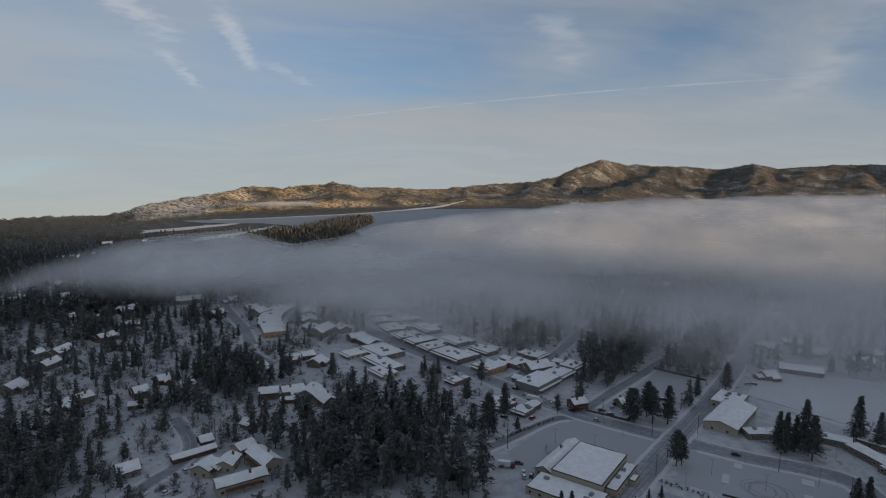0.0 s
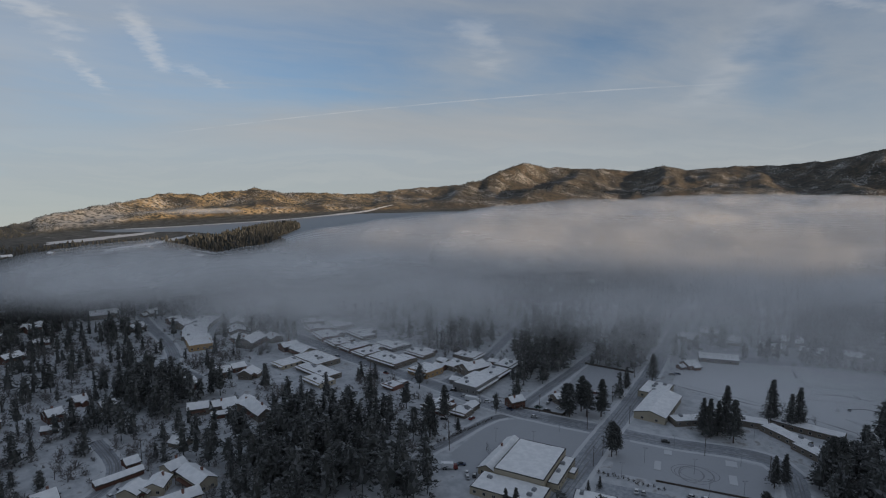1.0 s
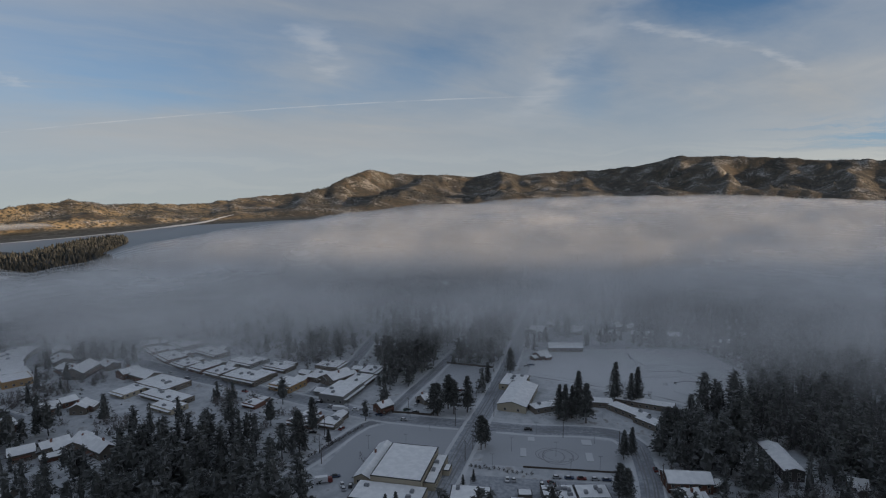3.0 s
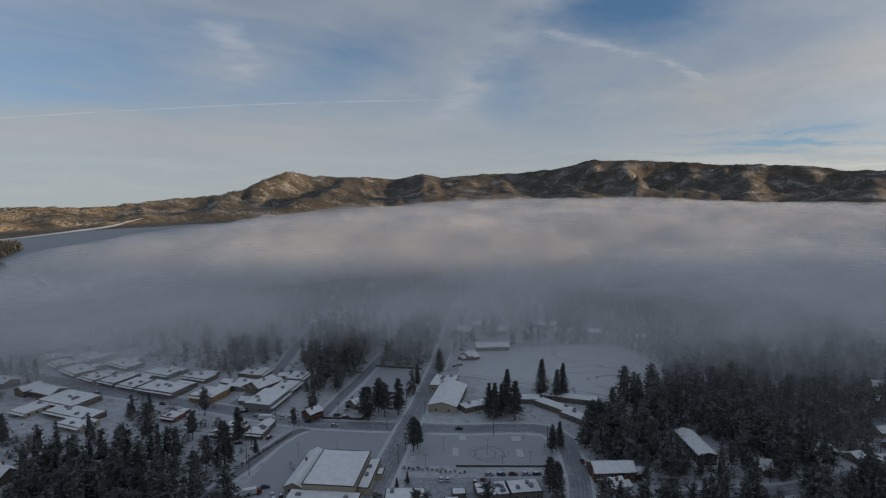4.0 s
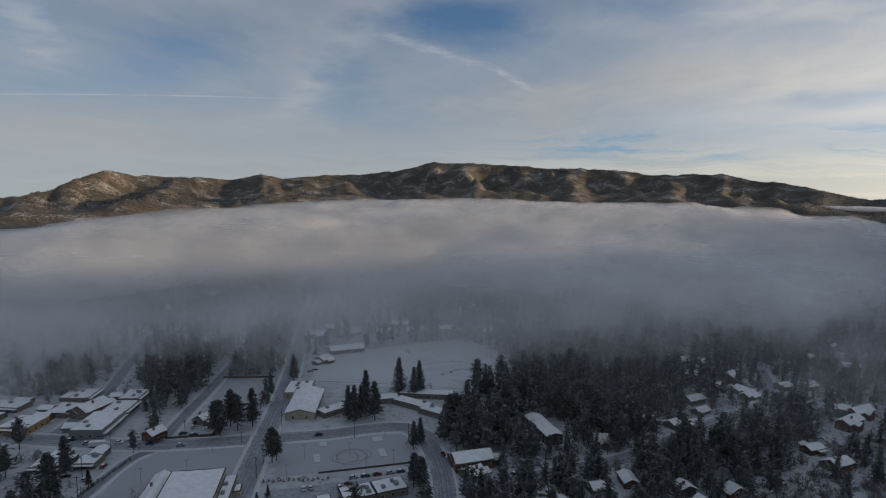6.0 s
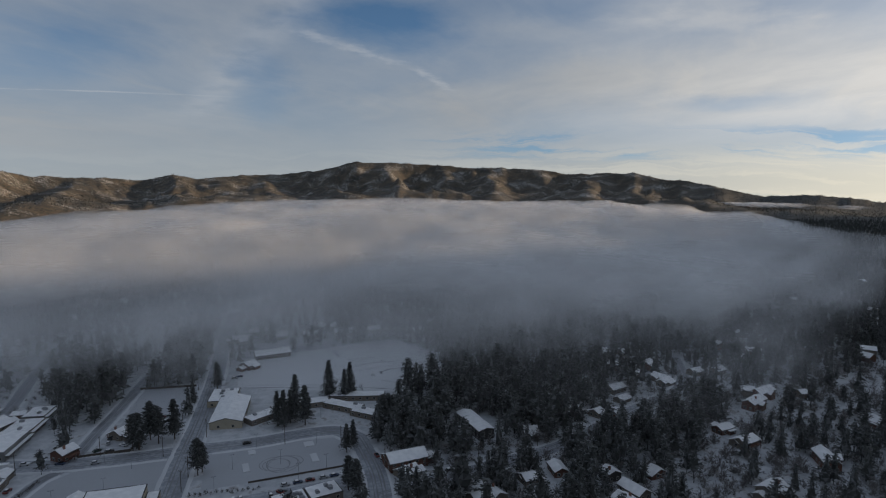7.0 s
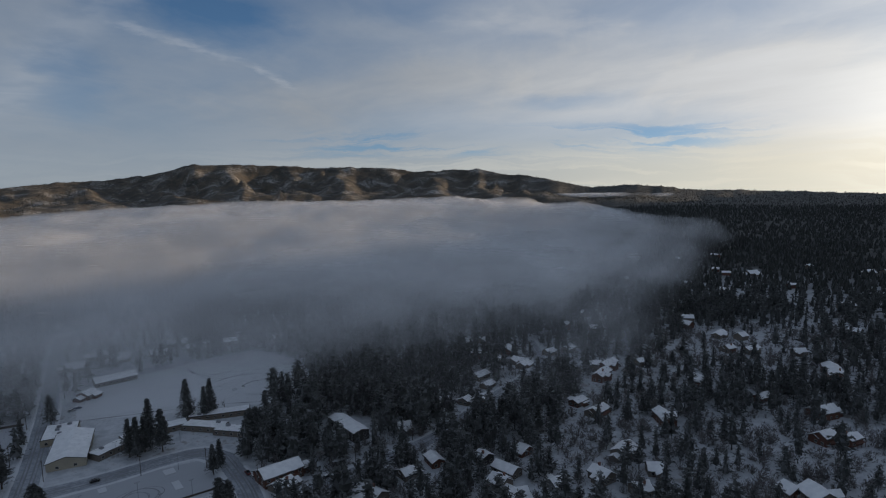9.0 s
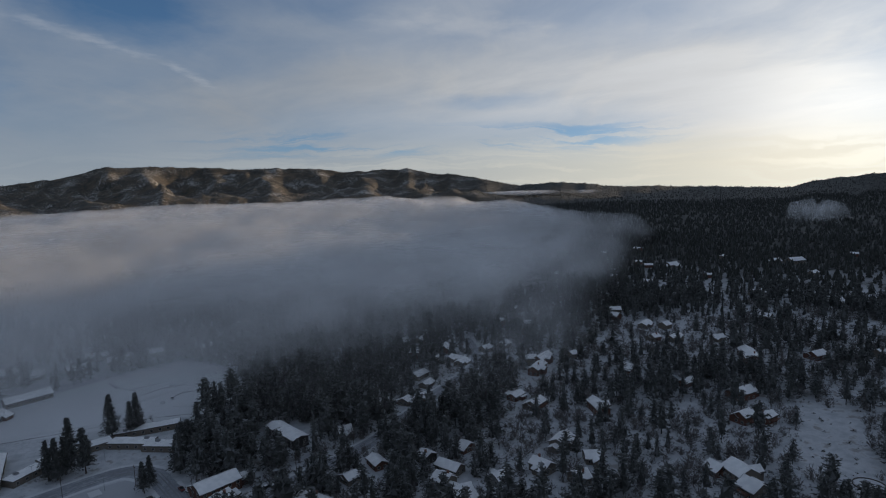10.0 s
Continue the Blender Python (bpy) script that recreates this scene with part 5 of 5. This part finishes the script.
KINDS = ("pine", "fir", "tall", "fir", "tall", "pine")
CLOSE = [low_tree(random.Random(250 + k), kd, 44, 0.046) for k, kd in enumerate(KINDS)]
MID = [low_tree(random.Random(200 + k), kd, 18, 0.070) for k, kd in enumerate(KINDS)]
trunk_tri = np.array([[(-0.012, 0, 0), (0.012, 0, 0), (0, 0.002, 0.6)], [(0, -0.012, 0), (0, 0.012, 0), (0.002, 0, 0.6)]])
MID = [np.concatenate([m, trunk_tri]) for m in MID]
CLOSE = [np.concatenate([m, trunk_tri]) for m in CLOSE]


def far_template(seed):
    rng = random.Random(seed)
    tris = []
    for z0, z1, r in ((0.05, 0.6, 0.24), (0.34, 1.0, 0.19)):
        ring = [(r * rng.uniform(0.7, 1.2) * math.cos(2 * math.pi * i / 7), r * rng.uniform(0.7, 1.2) * math.sin(2 * math.pi * i / 7), z0 + rng.uniform(-0.06, 0.06)) for i in range(7)]
        for i in range(7):
            tris.append((ring[i], ring[(i + 1) % 7], (0, 0, z1)))
    return np.array(tris)


FARS = [far_template(300 + k) for k in range(5)]
HILL = [t[7:] * np.array((1.25, 1.25, 1.0)) - np.array((0, 0, 0.2)) for t in FARS]


def bush_template(seed, count, thin=1.0):
    rng = random.Random(seed)
    tris = []
    for i in range(count):
        u, e = rng.uniform(0, 6.283), rng.uniform(0.1, 1.5)
        d = Vector((math.cos(u) * math.cos(e) * 0.75, math.sin(u) * math.cos(e) * 0.75, math.sin(e)))
        base = Vector((0, 0, 0.04)) + d * rng.uniform(0.05, 0.7)
        way = (d + Vector((rng.uniform(-1, 1), rng.uniform(-1, 1), rng.uniform(-0.5, 0.9))) * 0.8).normalized()
        w = way.cross(Vector((rng.uniform(-1, 1), rng.uniform(-1, 1), rng.uniform(-1, 1)))).normalized() * rng.uniform(0.02, 0.05) * thin
        tris.append((tuple(base + w), tuple(base - w), tuple(base + way * rng.uniform(0.14, 0.34))))
    return np.array(tris)


BUSH = [bush_template(400 + k, 44, 1.7) for k in range(6)]
BARE = [bush_template(450 + k, 120, 0.55) for k in range(5)]


def scatter(name, templates, spots, mat, label, category, wide=1.0):
    """Many small plants in one mesh. spots: x, y, height."""
    if not len(spots):
        return
    rng = np.random.RandomState(len(spots))
    spots = np.array(spots)
    zs = height(spots[:, 0], spots[:, 1])
    parts = []
    pick = rng.randint(0, len(templates), len(spots))
    turn = rng.uniform(0, 6.283, len(spots))
    for k, tpl in enumerate(templates):
        m = np.where(pick == k)[0]
        if not len(m):
            continue
        c, s = np.cos(turn[m])[:, None, None], np.sin(turn[m])[:, None, None]
        h = spots[m, 2][:, None, None]
        fat = rng.uniform(wide * 0.75, wide * 1.2, len(m))[:, None, None]
        X = (tpl[None, :, :, 0] * c - tpl[None, :, :, 1] * s) * h * fat + spots[m, 0][:, None, None]
        Y = (tpl[None, :, :, 0] * s + tpl[None, :, :, 1] * c) * h * fat + spots[m, 1][:, None, None]
        Z = tpl[None, :, :, 2] * h + zs[m][:, None, None] - 0.1
        parts.append(np.stack([X, Y, Z], -1).reshape(-1, 3))
    v = np.concatenate(parts)
    tagged(new(name, bulk(name, v, [np.arange(len(v)).reshape(-1, 3)], mat)), label, category, kind="stuff")


OPEN = [[(-76, 212), (12, 222), (12, 312), (-76, 312)], LOT, GYM_LOT, FIELD, CHURCH_LOT, SOUTH_LOT, [(-68, 300), (10, 318), (30, 335), (20, 372), (-30, 380), (-70, 395)], [(-330, 335), (-150, 296), (-150, 345), (-330, 400)], [(240, 82), (330, 120), (318, 146), (236, 112)],
        [(-330, 262), (-240, 262), (-240, 325), (-330, 335)]]
CELLS = {}
SHY = [(x - 3.5 * x / math.hypot(x, y), y - 3.5 * y / math.hypot(x, y), r + 1.5) for x, y, r in TAKEN]
for x, y, r in ROAD_POINTS + SHY:
    for i in range(int((x - r - 6) // 20), int((x + r + 6) // 20) + 1):
        for j in range(int((y - r - 6) // 20), int((y + r + 6) // 20) + 1):
            CELLS.setdefault((i, j), []).append((x, y, r))


def free(x, y, gap=1.5):
    for qx, qy, r in CELLS.get((int(x // 20), int(y // 20)), ()):
        if (x - qx) ** 2 + (y - qy) ** 2 < (r + gap) ** 2:
            return False
    return not any(inside(x, y, p) for p in OPEN) if abs(x) < 360 and y < 500 else True


def free_of_things(x, y):
    return not any((x - qx) ** 2 + (y - qy) ** 2 < (r + 0.6) ** 2 for qx, qy, r in CELLS.get((int(x // 20), int(y // 20)), ()))


GROVES = [([(-190, 145), (-150, 172), (-124, 204), (-150, 230), (-176, 252), (-204, 250), (-228, 232), (-246, 216), (-236, 186), (-222, 165)], 0.5), ([(-340, 60), (-262, 60), (-262, 104), (-300, 116), (-350, 100)], 0.95),
          ([(-172, 352), (-132, 350), (-128, 480), (-176, 480)], 0.75), ([(-116, 408), (-84, 406), (-84, 520), (-118, 520)], 0.8), ([(14, 280), (60, 300), (90, 300), (90, 420), (60, 370), (20, 330)], 0.62),
          ([(88, 300), (150, 300), (230, 350), (330, 420), (330, 620), (60, 640), (80, 470)], 0.66), ([(122, 212), (205, 258), (228, 300), (182, 286), (128, 258)], 0.62), ([(70, 262), (130, 282), (170, 305), (150, 320), (90, 305)], 0.6),
          ([(-360, 190), (-300, 190), (-290, 240), (-330, 250), (-380, 235)], 0.7)]
MISTY = lambda r, az: table(NEAR, az) + 620 < r < table(FAR, az) - 120 and az < 55


def density(x, y):
    for poly, v in GROVES:
        if inside(x, y, poly):
            return v
    clear = float(soft_noise(x / 70, y / 70, 90, 3))
    r = math.hypot(x, y)
    if r > 600:
        return 0.95 if clear > 0.36 else 0.45
    if x > 130 and y < 330:
        return 0.17 + 1.1 * max(0.0, clear - 0.46)
    if x > 10:
        return 0.5 + 0.5 * (clear - 0.3)
    if x < -215:
        return (0.13 if y > 170 else 0.10) + 0.7 * max(0.0, clear - 0.45)
    if -215 <= x <= -60 and y < 300:
        return 0.10
    return 0.22


rng = random.Random(77)
near_spots, mid_spots, far_spots, bush_spots = [], [], [], []
for cell, r0, r1 in ((6.4, 70, 640), (9.0, 640, 1250), (13.0, 1250, 2300)):
    k = int(r1 / cell)
    for i in range(-k, k + 1):
        for j in range(-8, k + 1):
            x, y = (i + rng.uniform(-0.5, 0.5)) * cell, (j + rng.uniform(-0.5, 0.5)) * cell
            chance, size, kind = rng.random(), rng.random(), rng.random()
            r = math.hypot(x, y)
            if not r0 <= r < r1:
                continue
            az = math.degrees(math.atan2(x, y))
            if not -77 < az < 76 or MISTY(r, az):
                continue
            if r > 1250 and az < 36:
                continue
            if chance > density(x, y):
                if r < 560 and chance > (0.22 if x > 0 else 0.45) and (x > 20 or x < -150) and free(x, y, 0.5):
                    bush_spots.append((x, y, 1.2 + 2.4 * size if kind < 0.55 else 4.2 + 4 * size))
                continue
            if r > 640 and (inside(x, y, shore) or any(inside(x, y, p) for p in FLATS)):
                continue
            if not free(x, y):
                continue
            h = 6 + 6 * size if r > 700 else 8 + 11 * size if r > 400 else 10 + 14 * size
            if r < 420 and any(inside(x, y, p) for p, v in GROVES[:3]):
                h = 12 + 11 * size if x > -250 else 9 + 9 * size
            if x > 60 and r < 420 and not any(inside(x, y, p) for p, v in GROVES):
                h *= 0.85
            if x < -215 and r < 420 and not any(inside(x, y, p) for p, v in GROVES):
                h *= 0.8
            if az < -55 and r > 1000:
                h *= 0.55
            (near_spots if r < 330 else mid_spots if r < 700 else far_spots).append((x, y, h))

for i in range(12000):
    x, y, u, v = rng.uniform(-560, 560), rng.uniform(60, 560), rng.random(), rng.random()
    r, az = math.hypot(x, y), math.degrees(math.atan2(x, y))
    if not 150 < r < 620 or not -75 < az < 74 or (-205 < x < 20) or MISTY(r, az):
        continue
    if float(soft_noise(x / 38, y / 38, 92, 3)) < (0.42 if x > 0 else 0.52) or not free(x, y, 0.2):
        continue
    bush_spots.append((x, y, 1.0 + 1.8 * v if u < 0.45 else 4.5 + 4.5 * v))

# wooded tongue of land and the far bank of the lake
for i in range(2600):
    x, y = rng.uniform(-1060, -780), rng.uniform(735, 1095)
    if inside(x, y, [(-800, 742), (-865, 855), (-935, 990), (-1040, 1090), (-1054, 1000), (-1010, 885), (-990, 815), (-915, 780)]):
        far_spots.append((x, y, rng.uniform(6, 11)))

# scattered pines on the mountain slopes and crests
hill_spots = []
for i in range(40000):
    az = rng.uniform(-78, 74)
    a, far_end, foot = radians(az), float(table(CREST_FAR, az)), float(table(FOOT, az))
    r = foot + (far_end + 25 - foot) * rng.random() ** 0.8
    x, y = r * math.sin(a), r * math.cos(a)
    if float(soft_noise(x / 130, y / 130, 94, 3)) < (0.25 if az > 38 or az < -64 else 0.50) - (0.12 if r > far_end - 120 else 0):
        continue
    hill_spots.append((x, y, rng.uniform(3.6, 8.0) * (0.55 if az < -28 else 1.0)))

# trees that stand out singly by the school and the car park
for x, y, h, k in ((-34, 325, 20, 1), (-30.5, 323, 21, 4), (-24, 336, 25, 1), (-27, 327, 19, 4), (-19, 322, 23, 2), (-3, 362, 24, 4), (6, 358, 19, 1), (10, 362, 22, 4), (-69, 276, 18, 0), (-67.5, 279, 15, 3), (-86, 320, 22, 2),
                   (-93, 316, 20, 0), (-101, 310, 20, 3), (-104, 311, 19, 0), (-98, 322, 21, 3), (-72, 392, 19, 2), (-84, 372, 14, 4), (0, 283, 15, 2), (4, 290, 14, 4), (-3, 246, 16, 0), (0, 240, 17, 3), (-90, 207, 12, 1), (-94, 206, 11, 4),
                   (-146, 262, 8, 5), (-156, 250, 22, 3), (-160, 272, 20, 2), (-66, 244, 6, 1), (-70, 240, 5, 4), (18, 302, 16, 1), (22, 306, 20, 0), (26, 312, 18, 3)):
    tree(x, y, h, k, (x * 53) % 360)


def bare_tree_mesh(seed):
    """A leafless broad tree one unit high."""
    rng = random.Random(seed)
    bm = bmesh.new()

    def grow(base, way, length, thick, level):
        tip = base + way * length
        tube_bm(bm, base, tip, thick, thick * 0.55, 6 if level == 0 else 4)
        if level == 3:
            return
        for i in range((5, 4, 3)[level]):
            f = rng.uniform(0.5, 1.0)
            side = Vector((rng.uniform(-1, 1), rng.uniform(-1, 1), rng.uniform(-0.1, 0.7))).normalized()
            grow(base + way * length * f, (way * 0.75 + side * 0.75).normalized(), length * rng.uniform(0.5, 0.75), thick * 0.5 * (1.15 - 0.4 * f), level + 1)
    grow(Vector((0, 0, -0.01)), Vector((rng.uniform(-0.08, 0.08), rng.uniform(-0.08, 0.08), 1)).normalized(), 0.42, 0.022, 0)
    return from_bm("branches", bm, "bare_twig")


BARE_SPOTS = [(2, 374, 11), (13, 371, 12), (18, 363, 9), (-278, 129, 11), (-201, 157, 12), (-303, 117, 9), (-271, 131, 10), (-441, 165, 9), (-206, 152, 10), (-120, 246, 6), (-124, 251, 5), (150, 214, 9), (196, 190, 10), (232, 236, 11), (262, 196, 9), (118, 252, 9)]
BARES = [bare_tree_mesh(500 + k) for k in range(4)]
for i, (x, y, h) in enumerate(BARE_SPOTS):
    thing = tagged(new("bare_tree"), "leafless grey tree with frosted branches in snow", "tree", "leafless trees of the town")
    thing.matrix_basis = pose(x, y, float(height(x, y)), 0, 0, 77 * i % 360) @ Matrix.Diagonal((h, h, h, 1))
    child("branches", BARES[i % 4], thing)

near_spots.sort(key=lambda s: math.hypot(s[0], s[1]))
for x, y, h in near_spots[:265]:
    tree(x, y, h, rng.randrange(6), rng.uniform(0, 360))
for name, tpl, band in (("pine_wood", CLOSE, [s for s in near_spots[265:] + mid_spots if math.hypot(s[0], s[1]) < 400]), ("pine_wood", MID, [s for s in near_spots[265:] + mid_spots if math.hypot(s[0], s[1]) >= 400])):
    scatter(name, tpl, band, "needles", "dense frosted pine wood between the houses", "forest", 1.6)
scatter("distant_forest", FARS, far_spots, "needles_far", "dark distant conifer forest", "forest", 1.35)
scatter("hillside_pines", HILL, hill_spots, "needles_far", "dark pines dotted over the mountain slopes", "trees", 1.0)
scatter("bare_thicket", BARE, [s for s in bush_spots if s[2] > 4], "bare_twig", "grey frosted leafless trees and thickets", "trees")
scatter("brush", BUSH, [s for s in bush_spots if s[2] <= 4], "bare_twig", "bare frosted brush and saplings in snow", "shrubs")
shrubs = []
for i in range(1500):
    x, y, v = rng.uniform(90, 420), rng.uniform(60, 380), rng.random()
    if math.hypot(x, y) > 150 and float(soft_noise(x / 26, y / 26, 99, 3)) > 0.42 and free_of_things(x, y):
        shrubs.append((x, y, 0.9 + 1.3 * v * v))
for i in range(500):
    x, y, v = rng.uniform(-520, -260), rng.uniform(100, 330), rng.random()
    if float(soft_noise(x / 26, y / 26, 99, 3)) > 0.46 and free_of_things(x, y):
        shrubs.append((x, y, 0.9 + 1.3 * v * v))
scatter("evergreen_shrubs", BUSH, shrubs, "hedge_twig", "small dark round shrubs dotted over snow", "shrubs", 1.5)
hedge = [(-149 + 0.55 * i + rng.uniform(-0.8, 0.8), 246 + 1.9 * i, rng.uniform(1.6, 2.6)) for i in range(22)] + [(-70 + 2.2 * i, 257 + rng.uniform(-1, 1), rng.uniform(1.5, 3)) for i in range(14)]
scatter("hedge", BUSH, hedge, "hedge_twig", "low dark hedge beside the lane", "hedge")
